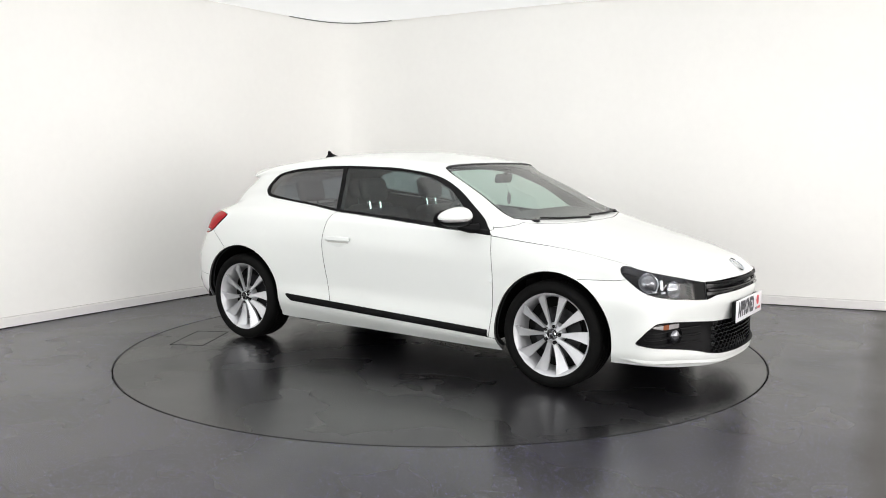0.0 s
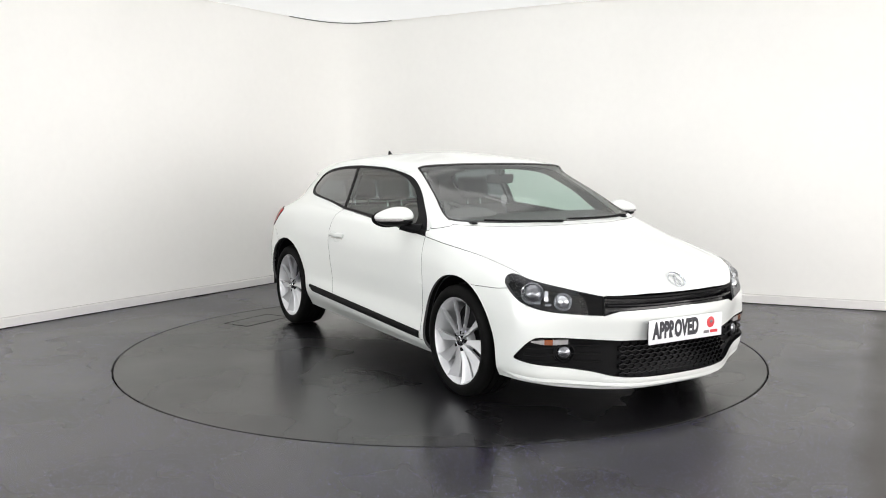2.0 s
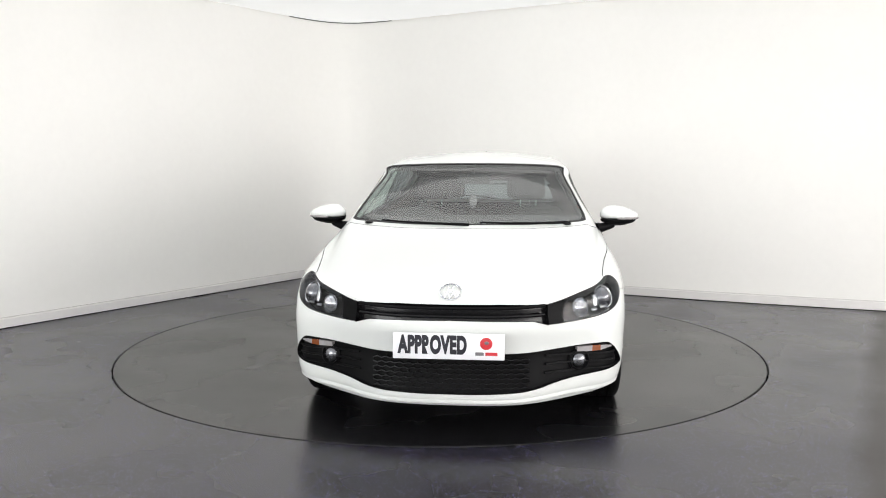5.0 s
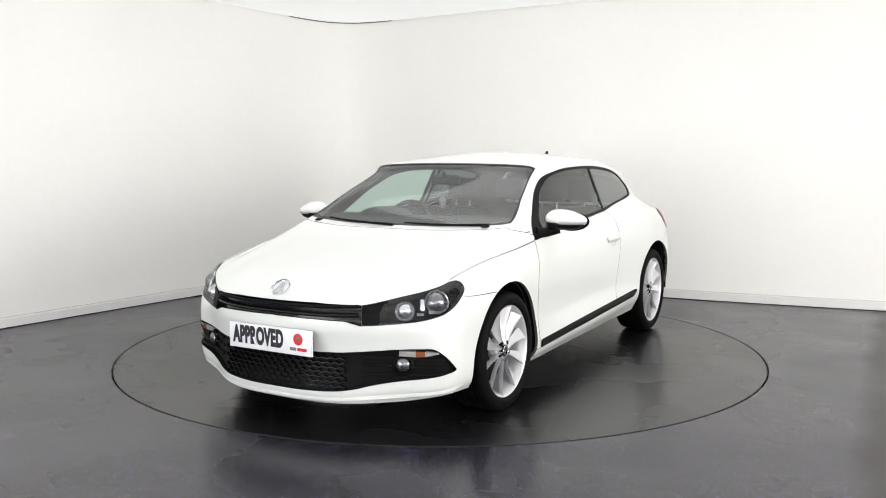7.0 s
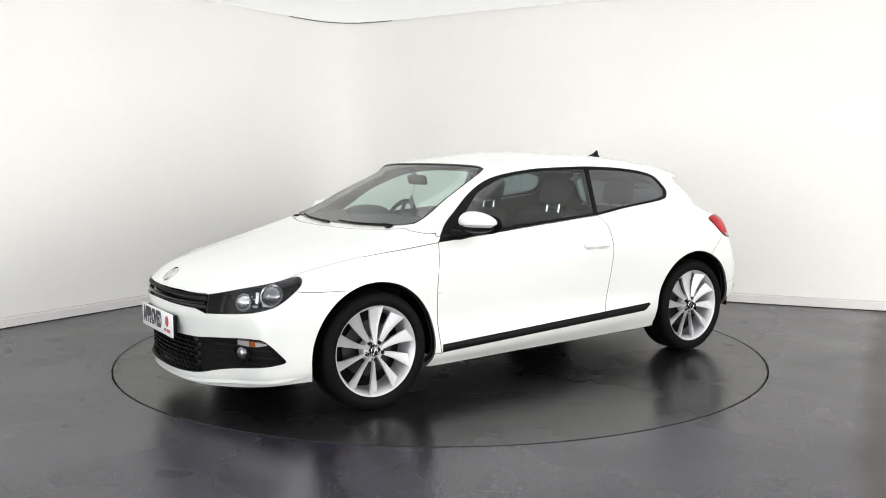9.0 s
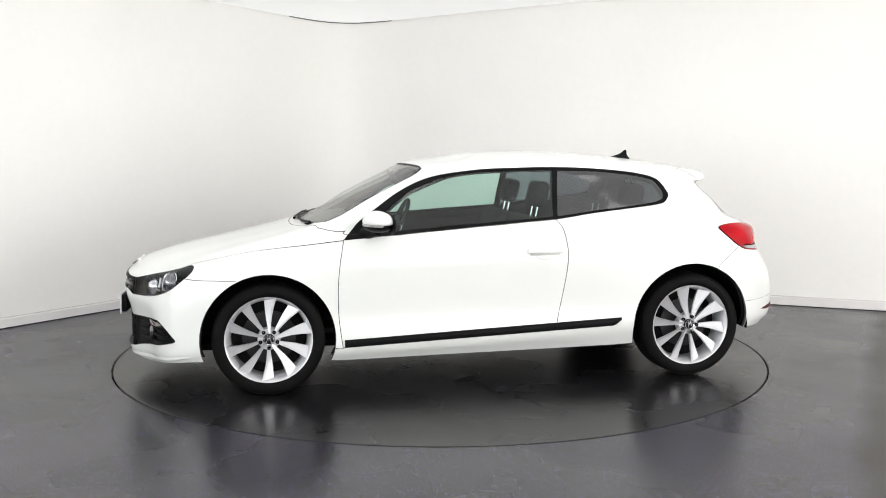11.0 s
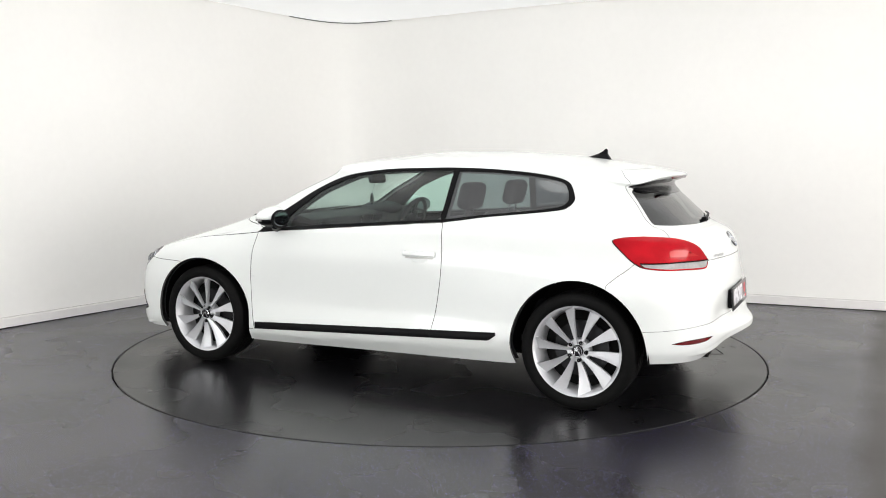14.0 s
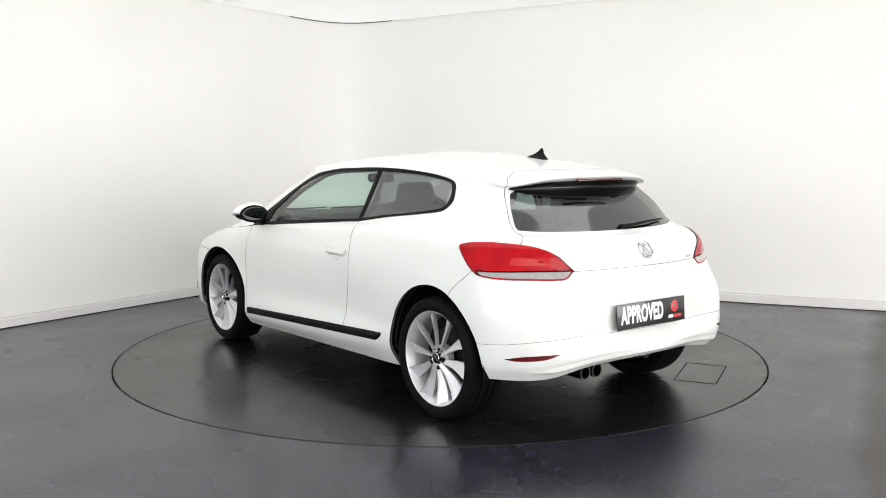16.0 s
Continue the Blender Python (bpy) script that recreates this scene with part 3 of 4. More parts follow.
def panel(names, name, mat, parent, side=0, push=0.0, gap=.0016, depth=.016, label="", keep=None):
    """One panel of the body: side 1 left, -1 right, 0 both halves as one; its edges are drawn in by gap and folded inwards by depth."""
    picked = np.isin(REGION, [ORDER.index(n) if n in ORDER else len(ORDER) for n in names])
    if keep is not None:
        mid = UV[TRI].mean(1)
        picked &= keep(mid)
    tri = TRI[picked]
    ids, tri = np.unique(tri, return_inverse=True)
    tri = tri.reshape(-1, 3)
    uv = np.clip(UV[ids], (0, 0), (14, 12))
    p, n = surface(uv, push)
    seam = (uv[:, 0] < 1e-6) | (uv[:, 0] > 14 - 1e-6) | (uv[:, 1] > 12 - 1e-6)
    sides = np.concatenate([tri[:, [0, 1]], tri[:, [1, 2]], tri[:, [2, 0]]])
    key = np.sort(sides, 1)
    _, first, count = np.unique(key, axis=0, return_index=True, return_counts=True)
    rim = sides[first[count == 1]]
    if side == 0:
        rim = rim[~(seam[rim[:, 0]] & seam[rim[:, 1]])]
    inward = np.zeros_like(p)
    way = p[rim[:, 1]] - p[rim[:, 0]]
    for k in (0, 1):
        np.add.at(inward, rim[:, k], np.cross(n[rim[:, k]], way))
    size = np.linalg.norm(inward, axis=1, keepdims=True)
    inward = np.where(size > 1e-9, inward / np.maximum(size, 1e-9), 0)
    if side == 0:
        inward[seam, 1] = 0
    p = p + inward * gap
    verts, faces = [tuple(v) for v in p], [tuple(t) for t in tri]
    edge_ids = np.unique(rim)
    top = {v: len(verts) + 2 * i for i, v in enumerate(edge_ids)}
    for v in edge_ids:
        verts += [tuple(p[v]), tuple(p[v] - n[v] * depth)]
    faces += [(top[a], top[a] + 1, top[b] + 1, top[b]) for a, b in rim]
    if side == -1:
        verts, faces = [(x, -y, z) for x, y, z in verts], [f[::-1] for f in faces]
    if side == 0:
        k = len(verts)
        verts, faces = verts + [(x, -y, z) for x, y, z in verts], faces + [tuple(i + k for i in f[::-1]) for f in faces]
    me = bpy.data.meshes.new(name)
    me.from_pydata(verts, [], faces)
    if side == 0:
        bm = bmesh.new()
        bm.from_mesh(me)
        bmesh.ops.remove_doubles(bm, verts=[v for v in bm.verts if abs(v.co.y) < 1e-5], dist=1e-5)
        bm.to_mesh(me)
        bm.free()
    me.materials.append(mat)
    if mat == PAINT or mat == RED:
        # folded edges coloured dark, for the shade in the gaps between panels
        me.materials.append(SEAM_SHADE if mat == PAINT else GAP)
        me.polygons.foreach_set("material_index", [int(len(q.vertices) == 4) for q in me.polygons])
    me.polygons.foreach_set("use_smooth", [True] * len(me.polygons))
    me.update()
    ob = new(name, me)
    ob.parent = parent
    return tagged(ob, label)


def at(u, v, push=0.0, side=1):
    """A place on the body, its normal, and a frame there whose z points out of the body."""
    p, n = (q[0] * (1, side, 1) for q in surface((u, v), push))
    z = Vector(n)
    x = Vector((0, 0, 1)).cross(z).normalized()
    return Matrix.Translation(Vector(p)) @ Matrix((x, z.cross(x), z)).transposed().to_4x4()


# ---- the car ----
car = tagged(new("car"), "white three-door hatchback coupe parked on the turntable", "car")
shell = panel(["shell"], "body_shell", PAINT, car)
bonnet = panel(["bonnet"], "bonnet", PAINT, car, gap=.0028)
front_bumper = panel(["front_bumper"], "front_bumper", PAINT, car)
tailgate = panel(["tailgate"], "tailgate", PAINT, car)
rear_bumper = panel(["rear_bumper"], "rear_bumper", PAINT, car, gap=.001)
panel(["rear_valance"], "rear_valance", PAINT, rear_bumper, gap=.001)
screen_seal = panel(["windscreen"], "windscreen_seal", GLOSS, car, push=-.007, gap=0, depth=.004, label="black windscreen border")
windscreen = panel(["windscreen_pane"], "windscreen", WINDSCREEN, car, push=-.0075, gap=0, depth=.003, label="clear laminated windscreen")
rear_window = panel(["rear_window"], "rear_window", DARK_GLASS, tailgate, push=-.002, gap=0, depth=.004, label="dark tinted rear window")
for pane in (windscreen, rear_window):
    pane.visible_shadow = False
grille = panel(["upper_grille"], "radiator_grille", GLOSS, car, push=-.028, gap=0, depth=-.034, label="gloss black slim radiator grille")
intake = panel(["intake"], "air_intake", BLACK, front_bumper, push=-.022, gap=0, depth=-.026, label="matt black lower air intake")
# under bonnet and bumpers too, where it keeps light out of the gaps
lining = panel([n for n in ["shell", *ORDER] if n not in ("arch_front", "arch_rear", "door_window", "quarter_window", "windscreen_pane", "rear_window", "windscreen")],
               "interior_lining", LINING, car, push=-.045, gap=.0, depth=.001, label="dark grey interior lining",
               keep=lambda m: ~((m[:, 0] > 11.7) & (m[:, 1] > 8.6) & (m[:, 1] < 10.7)))
for s in (1, -1):
    door = panel(["door"], "door", PAINT, car, s, gap=.0024)
    panel(["front_wing"], "front_wing", PAINT, car, s)
    panel(["window_trim"], "window_trim", BLACK, car, s, push=.001, gap=0, depth=.012, label="matt black window surround")
    for n, mat, lab in (("door_window", SIDE_GLASS, "pale green door glass"), ("quarter_window", DARK_GLASS, "dark tinted quarter glass")):
        pane = panel([n], n, mat, door if n == "door_window" else car, s, push=-.003, gap=0, depth=.004, label=lab)
        pane.visible_shadow = False
    # tail lamp
    tail = panel(["tail_lamp", "tail_inner"], "tail_lamp", RED, car, s, push=.004, gap=.0045, label="red wraparound tail lamp")
    panel(["tail_inner"], "reflector_panel", RED_PALE, tail, s, push=.0065, gap=.001, depth=.004, label="pale red reflector panel")
    panel(["tail_strip"], "reversing_lamp", PALE_LENS, tail, s, push=.004, gap=.003, label="clear reversing lamp strip")
    panel(["reflector"], "bumper_reflector", RED_DARK, rear_bumper, s, push=.003, gap=.001, depth=.01, label="dark red bumper reflector")
    # head lamp: housing, bowls behind a clear lens
    lamp = panel(["head_lamp"], "headlamp", LAMP_GREY, car, s, push=-.045, gap=0, depth=-.045, label="dark headlamp housing with clear lens")
    lens = panel(["head_lamp"], "lens", LENS, lamp, s, push=.001, gap=.002, depth=.004, label="clear headlamp lens", keep=lambda m: m[:, 0] > 1.72)
    lens.visible_shadow = False
    edge_band = panel(["head_lamp"], "bezel", BLACK, lamp, s, push=-.004, gap=0, depth=.03, label="black lamp bezel", keep=lambda m: m[:, 0] < 1.76)
    for u, v, r in ((2.12, 4.12, .044), (2.90, 4.30, .054)):
        m = at(u, v, -.022, s) @ pose(0, 0, 0, 90)
        bowl = lathe([(r, .0), (r * .97, .006), (r * .8, -.012), (r * .45, -.028), (.002, -.034)], 32)
        bowl.transform(m @ Matrix.Diagonal((1, -1, 1, 1)))
        part("reflector_bowl", bowl, FOG_BOWL if u > 2.5 else BULB_GLASS, lamp, "bright round reflector bowl")
        bm = ball((r * .5, r * .5, r * .34), at(u, v, -.036, s))
        part("bulb", bm, GLOSS if u > 2.5 else FOG_BOWL, lamp)
        ringed = lathe([(r * 1.0, 0), (r * 1.09, .003), (r * 1.12, -.002), (r * 1.0, -.004)], 32, True)
        ringed.transform(m)
        part("bowl_ring", ringed, BULB_GLASS if u > 2.5 else FOG_BOWL, lamp, "bright bowl ring")
    m = at(2.50, 4.28, -.018, s)
    part("side_reflector", boxed((.022, .06, .02), m, .006), BULB_GLASS, lamp)
    for u, v in ((2.46, 3.82), (2.74, 3.80)):
        part("side_reflector", boxed((.035, .016, .012), at(u, v, -.022, s), .004), FOG_BOWL, lamp)

# upper grille bar, honeycomb, fins, fog lamps and indicators
for v in (4.02, 4.62):
    pts = [surface((u, v), -.004)[0][0] for u in np.linspace(0, 1.38, 16)]
    pts = [Vector((x, -y, z)) for x, y, z in reversed(pts)] + [Vector(p) for p in pts[1:]]
    part("grille_bar", tube(pts, .009), BLACK if v > 4.3 else GLOSS, grille, "gloss black grille bar")


def hexagons():
    """Honeycomb bars over the middle of the intake."""
    bm_verts, bm_faces = [], []
    size, half = .024, .0028
    rows, cols = 8, 20
    for j in range(rows):
        for i in range(-cols, cols + 1):
            cy, cz = i * size * 1.9 + (j % 2) * size * .95, .232 + j * .0235
            for a in range(3):
                a0, a1 = math.pi / 6 + a * math.pi / 3, math.pi / 6 + (a + 1) * math.pi / 3
                q = [(cy + size * 1.08 * math.cos(b), cz + size * .62 * math.sin(b)) for b in (a0, a1)]
                if max(abs(q[0][0]), abs(q[1][0])) > .405 or not .222 < min(q[0][1], q[1][1]) or max(q[0][1], q[1][1]) > .405:
                    continue
                k = len(bm_verts)
                for y, z in q:
                    x = 2.158 - .25 * y * y - .06 * max(0, abs(y) - .2)
                    for dy, dz, dx in ((0, half, 0), (0, -half, 0), (0, -half, -.02), (0, half, -.02)):
                        bm_verts.append((x + dx - .004, y + dy, z + dz))
                bm_faces += [(k, k + 1, k + 5, k + 4), (k + 1, k + 2, k + 6, k + 5), (k + 2, k + 3, k + 7, k + 6), (k + 3, k, k + 4, k + 7)]
    return raw(bm_verts, bm_faces)


part("honeycomb_mesh", hexagons(), GLOSS, intake, "black honeycomb grille mesh", smooth=False)
for s in (1, -1):
    for v in (1.50, 1.72, 1.95):
        pts = [Vector(surface((u, v - .04 * (u - 1.5)), -.010)[0][0] * (1, s, 1)) for u in np.linspace(1.45, 3.22, 14)]
        part("fin", tube(pts, .006, 6), BLACK, intake, "black horizontal fin")
    fog = at(2.13, 1.73, -.012, s)
    bm = lathe([(.056, -.02), (.056, .006), (.048, .012), (.043, .004), (.043, -.01)], 32, True)
    bm.transform(fog @ pose(0, 0, 0, 90))
    housing = part("fog_lamp", bm, BLACK, front_bumper, "round fog lamp in a black ring")
    bm = lathe([(.041, .004), (.036, -.006), (.020, -.016), (.002, -.018)], 24)
    bm.transform(fog @ pose(0, 0, 0, 90) @ Matrix.Diagonal((1, -1, 1, 1)))
    part("fog_reflector", bm, FOG_BOWL, housing, "bright fog lamp bowl")
    part("fog_bulb", ball((.016, .016, .012), fog @ pose(0, 0, -.008)), LAMP_GREY, housing)
    part("fog_lens", ball((.042, .042, .012), fog), LENS, housing, "clear domed fog lamp lens").visible_shadow = False
    ENDS = (.014, .017, .015, .005)
    pts = [at(u, 2.10 + .03 * (u - 2.1), -.002, s) for u in (2.05, 2.4, 2.62, 2.98)]
    for k, (mat, name) in enumerate(((PALE_LENS, "indicator_lens"), (AMBER, "indicator_bulb"), (PALE_LENS, "indicator_lens"))):
        a, b = pts[k], pts[k + 1]
        bm = raw([m @ Vector((0, h, d)) for m, e in ((a, ENDS[k]), (b, ENDS[k + 1])) for h, d in ((-e, -.02), (-e, .002), (.7 * e, .002), (.7 * e, -.02))],
                 [(0, 1, 5, 4), (1, 2, 6, 5), (2, 3, 7, 6), (3, 0, 4, 7), (0, 3, 2, 1), (4, 5, 6, 7)])
        part(name, bm, mat, front_bumper, smooth=False)




def ridge(u0, u1, v, proud, high):
    """A soft raised lip along the body between two columns, mirrored over the middle."""
    verts, us = [], np.linspace(u0, u1, 40)
    for u in us:
        f = min(1, abs(u - (u0 if u0 not in (0, 14) else u1)) / .5)
        for dv, d in ((high, -.002), (high * .35, .006 * f), (0, proud * f), (-high * .4, .004 * f), (-high, -.002)):
            verts.append(surface((u, v + dv), d)[0][0])
    k = len(verts)
    verts += [p * (1, -1, 1) for p in verts]
    faces = [(o + i * 5 + q, o + i * 5 + q + 1, o + i * 5 + q + 6, o + i * 5 + q + 5) for o in (0, k) for i in range(39) for q in range(4)]
    bm = raw(verts, faces)
    bmesh.ops.remove_doubles(bm, verts=bm.verts, dist=1e-5)
    bmesh.ops.recalc_face_normals(bm, faces=bm.faces)
    return bm


part("bumper_lip", ridge(3.9, 0, .52, .009, .24), PAINT, front_bumper, "white moulded lip under the air intake")
part("bumper_lip", ridge(11.7, 14, .60, .010, .28), PAINT, rear_bumper, "white moulded lip over the exhaust")


# ---- wheels ----
def build_wheel():
    wheel = part("wheel", lathe([(.002, .0), (.155, .0), (.155, -.02), (.10, -.05), (.002, -.05)], 48), STEEL, car, "ten-spoke silver alloy wheel with low tyre")
    tyre = lathe([(.246, .098), (.252, .108), (.268, .1155), (.290, .1145), (.306, .108), (.316, .098), (.3205, .086), (.322, .072), (.322, .052), (.314, .050), (.314, .044), (.322, .042),
                  (.3225, .006), (.314, .004), (.314, -.004), (.3225, -.006), (.322, -.042), (.314, -.044), (.314, -.050), (.322, -.052), (.322, -.072), (.316, -.098), (.290, -.1145), (.246, -.1)], 96)
    part("tyre", tyre, RUBBER, wheel, "black low-profile tyre with tread grooves")
    part("rim", lathe([(.219, -.10), (.219, .01), (.222, .050), (.229, .074), (.237, .090), (.243, .100), (.250, .104), (.2525, .100), (.250, .094)], 96), SILVER, wheel, "polished silver rim")
    # black backing disc stands for the shade behind the spokes
    part("barrel_shade", lathe([(.002, -.03), (.217, -.03), (.217, -.09)], 48), GAP, wheel, "black disc for the shade inside the wheel")
    nr, nw = 9, 5
    for k in range(10):
        verts, faces = [], []
        for i in range(nr):
            f = i / (nr - 1)
            r = .036 + f * .210
            wide = .014 + .056 * f**1.25
            for j in range(nw):
                g = (0, .13, .4, .7, 1)[j]
                # crisp proud edge on one side, the blade falling back and widening to the other
                tang = -.006 - .010 * f + wide * g + .012 * math.sin(math.pi * f) * .6
                y = .088 + (.005 if j == 0 else 0) - .010 * math.sin(math.pi * min(1, f * 1.05)) - .030 * g * (.25 + .75 * f) + .010 * f
                a = tang / r
                for back in (0, 1):
                    verts.append((r * math.sin(a), y - back * (.022 if 0 < j < nw - 1 else .014), r * math.cos(a)))
        idx = lambda i, j, b: (i * nw + j) * 2 + b
        for i in range(nr - 1):
            for j in range(nw - 1):
                faces += [(idx(i, j, 0), idx(i, j + 1, 0), idx(i + 1, j + 1, 0), idx(i + 1, j, 0)), (idx(i, j, 1), idx(i + 1, j, 1), idx(i + 1, j + 1, 1), idx(i, j + 1, 1))]
            faces += [(idx(i, 0, 0), idx(i + 1, 0, 0), idx(i + 1, 0, 1), idx(i, 0, 1)), (idx(i, nw - 1, 0), idx(i, nw - 1, 1), idx(i + 1, nw - 1, 1), idx(i + 1, nw - 1, 0))]
        bm = raw(verts, faces)
        bmesh.ops.recalc_face_normals(bm, faces=bm.faces)
        bm.transform(Matrix.Rotation(math.radians(36 * k - 6), 4, "Y"))
        part("spoke", bm, SILVER, wheel)
    part("hub", lathe([(.002, .070), (.060, .070), (.066, .060), (.066, .02)], 40), SILVER, wheel)
    part("hub_cap", lathe([(.002, .094), (.024, .093), (.030, .090), (.032, .084), (.032, .068)], 32), GLOSS, wheel, "dark centre cap with a silver emblem")
    emblem = lathe([(.026, .0935), (.028, .0955), (.030, .0925)], 32)
    for x, lean in ((-.0095, 18), (.0095, -18), (-.004, -22), (.004, 22)):
        box(emblem, (.0032, .003, .040 if abs(x) > .005 else .022), Matrix.Translation((x, .0945, .0 if abs(x) > .005 else .012)) @ Matrix.Rotation(math.radians(lean), 4, "Y"))
    part("emblem", emblem, CHROME, wheel, "small silver ring emblem")
    for k in range(5):
        a = math.radians(72 * k + 36)
        bm = lathe([(.002, .088), (.007, .090), (.011, .088), (.011, .06)], 12)
        bm.transform(Matrix.Translation((.050 * math.sin(a), 0, .050 * math.cos(a))))
        part("wheel_bolt", bm, BLACK, wheel)
    return wheel


wheel = build_wheel()
wheel.matrix_basis = pose(1.289, .768, .322, 0, -1, 0)
for x, s, turn in ((-1.297, 1, 13), (1.289, -1, 20), (-1.297, -1, -11)):
    copy_thing(wheel, pose(x, s * .768, .322, 0, 0, 0 if s > 0 else 180) @ pose(0, 0, 0, 0, turn, 0))
for x, z in ((1.291, .318), (-1.297, .325)):
    for s in (1, -1):
        bm = lathe([(.386, .868), (.392, .80), (.392, .50), (.002, .50)], 40, arc=(-.10, math.pi + .10))
        bm.transform(Matrix.Translation((x, 0, z)) @ Matrix.Diagonal((1, s, 1, 1)))
        part("arch_liner", bm, GAP, car, "black wheel arch liner")
part("underbody", boxed((3.1, 1.30, .05), pose(.15, 0, .25), .02), GAP, car, "black underbody")
part("underbody", boxed((1.6, 1.62, .05), pose(0, 0, .215), .02), GAP, car, "black underbody")
part("diffuser", boxed((.24, .74, .09), pose(-1.77, 0, .335, 0, 8), .03), BLACK, rear_bumper, "black lower diffuser")
part("lower_tray", boxed((.5, .9, .03), pose(1.72, 0, .200), .01), GAP, front_bumper, "black tray under the bumper")

# ---- trim on the flanks ----
for s in (1, -1):
    for x0, x1, lab in ((.856, -.4185, "black rubbing strip on the door"), (-.4205, -.832, "black rubbing strip behind the door")):
        xs = np.linspace(x0, x1, 26)
        low, high = .263 - .0465 * (xs - .856), .307 - .0480 * (xs - .856)
        if x1 < -.5:
            low = np.where(xs < -.79, low + (-.79 - xs) * .7, low)
        uv0, uv1 = on_side(np.stack([xs, low], 1)), on_side(np.stack([xs, high], 1))
        verts = []
        for a, b in zip(uv0, uv1):
            pa, pb, na, nb = surface(a)[0][0], surface(b)[0][0], surface(a)[1][0], surface(b)[1][0]
            for p, n, d in ((pa, na, -.004), (pa, na, .006), (pa * .8 + pb * .2, na, .011), (pa * .25 + pb * .75, nb, .011), (pb, nb, .005), (pb, nb, -.004)):
                verts.append((p + n * d) * (1, s, 1))
        faces = [(i * 6 + k, i * 6 + k + 1, i * 6 + k + 7, i * 6 + k + 6) for i in range(25) for k in range(5)] + [tuple(range(6)), tuple(range(150, 156))]
        bm = raw(verts, faces)
        bmesh.ops.recalc_face_normals(bm, faces=bm.faces)
        part("rubbing_strip", bm, BLACK, car, lab)
    # door handle with its dish
    m = at(*on_side([(-.345, .803)])[0], .0, s)
    part("handle_dish", ball((.066, .040, .006), m @ pose(0, -.012, -.003)), PAINT, car)
    bm = boxed((.216, .040, .020), m @ pose(0, .002, .030), .0095, 4)
    for v in bm.verts:
        q = m.inverted() @ v.co
        q.z -= .022 * (abs(q.x) / .107)**3
        q.y *= 1 - .25 * (abs(q.x) / .107)**2
        v.co = m @ q
    for x in (.088, -.088):
        box(bm, (.026, .022, .03), m @ pose(x, .001, .008), .005)
    # thin grey strip painted in as the handle's shadow on the door
    part("handle_shadow", boxed((.185, .009, .003), m @ pose(0, -.021, .0015), .001), SHADOW_LINE, car, "grey strip for the shadow under the handle")
    part("door_handle", bm, PAINT, car, "white body-coloured door handle")
    # door mirror
    m = Matrix.Diagonal((1, s, 1, 1))
    cap = ball((.086, .124, .058), pose(.664, .942, 1.000, 0, 0, 14), u=32, v=18)
    for v in cap.verts:
        if v.co.z < .985:
            v.co.z = .985 - (.985 - v.co.z) * .25
        # deepest near the door, thinner towards the tip
        v.co.z = .985 + (v.co.z - .985) * min(1.15, max(.62, 1.12 - 2.2 * (v.co.y - .875)))
        v.co.x = max(v.co.x, .592 - .15 * (v.co.y - .942))
    cap.transform(m)
    mirror = part("door_mirror", cap, PAINT, car, "white door mirror cap with black base")
    base = ball((.080, .114, .036), pose(.664, .936, .972, 0, 0, 14), u=32, v=18)
    for v in base.verts:
        v.co.z = min(v.co.z, .975)
        v.co.x = max(v.co.x, .596 - .15 * (v.co.y - .942))
    base.transform(m)
    part("mirror_base", base, BLACK, mirror, "black lower mirror shell")
    arm = tube([(.665, .90, .940), (.70, .84, .922), (.735, .79, .918)], [.026, .028, .036], 10)
    arm.transform(m)
    part("mirror_arm", arm, BLACK, mirror)
    bezel = ball((.010, .112, .058), pose(.594, .944, .984, 0, 0, 8.5), u=32, v=18)
    bezel.transform(m)
    part("mirror_bezel", bezel, BLACK, mirror, "black mirror bezel")
    glass = ball((.004, .094, .045), pose(.5855, .942, .985, 0, 0, 8.5), u=28, v=12)
    glass.transform(m)
    part("mirror_glass", glass, MIRROR, mirror, "mirror glass")
    turn = pose(.664, .942, .981, 0, 0, 14)
    blink = tube([turn @ Vector((.082 * math.cos(a), .119 * math.sin(a), 0)) for a in np.linspace(-.35, 1.45, 12)], [.004, *[.008] * 10, .004], 8)
    blink.transform(m)
    part("indicator_strip", blink, PALE_LENS, mirror, "clear indicator strip")

# ---- wipers, aerial, badges, exhaust ----
for y0, y1 in ((.62, .08), (.02, -.52)):
    pts = []
    for f in np.linspace(0, 1, 12):
        y = y0 + (y1 - y0) * f
        uv = (abs(y) / .33 if abs(y) < .33 else 1 + (abs(y) - .33) / .23 if abs(y) < .56 else 2.3, 7.00 + .06 * f)
        p = surface(uv, .010)[0][0]
        pts.append((p[0], y, p[2]))
    part("wiper", tube(pts, [.009 - .004 * f for f in np.linspace(0, 1, 12)], 6), BLACK, car, "black windscreen wiper")
for s in (1, -1):
    part("wiper_pivot", ball((.036, .026, .008), pose(1.035, s * .60, .969)), BLACK, car)
outline = [(-1.075, 1.366), (-1.12, 1.377), (-1.15, 1.387), (-1.172, 1.400), (-1.186, 1.414), (-1.197, 1.416), (-1.203, 1.405), (-1.202, 1.385), (-1.208, 1.366), (-1.225, 1.346)]
verts = [(x, s * w, z) for (x, z), w in zip(outline, (.006, .012, .010, .007, .004, .003, .004, .008, .014, .012)) for s in (1, -1)]
verts += [(x, s * .026, z) for x, z in ((-1.085, 1.362), (-1.225, 1.345)) for s in (1, -1)]
fin = raw(verts, [])
bmesh.ops.convex_hull(fin, input=[v for v in fin.verts if v.co.z < 1.385])
fin.verts.ensure_lookup_table()
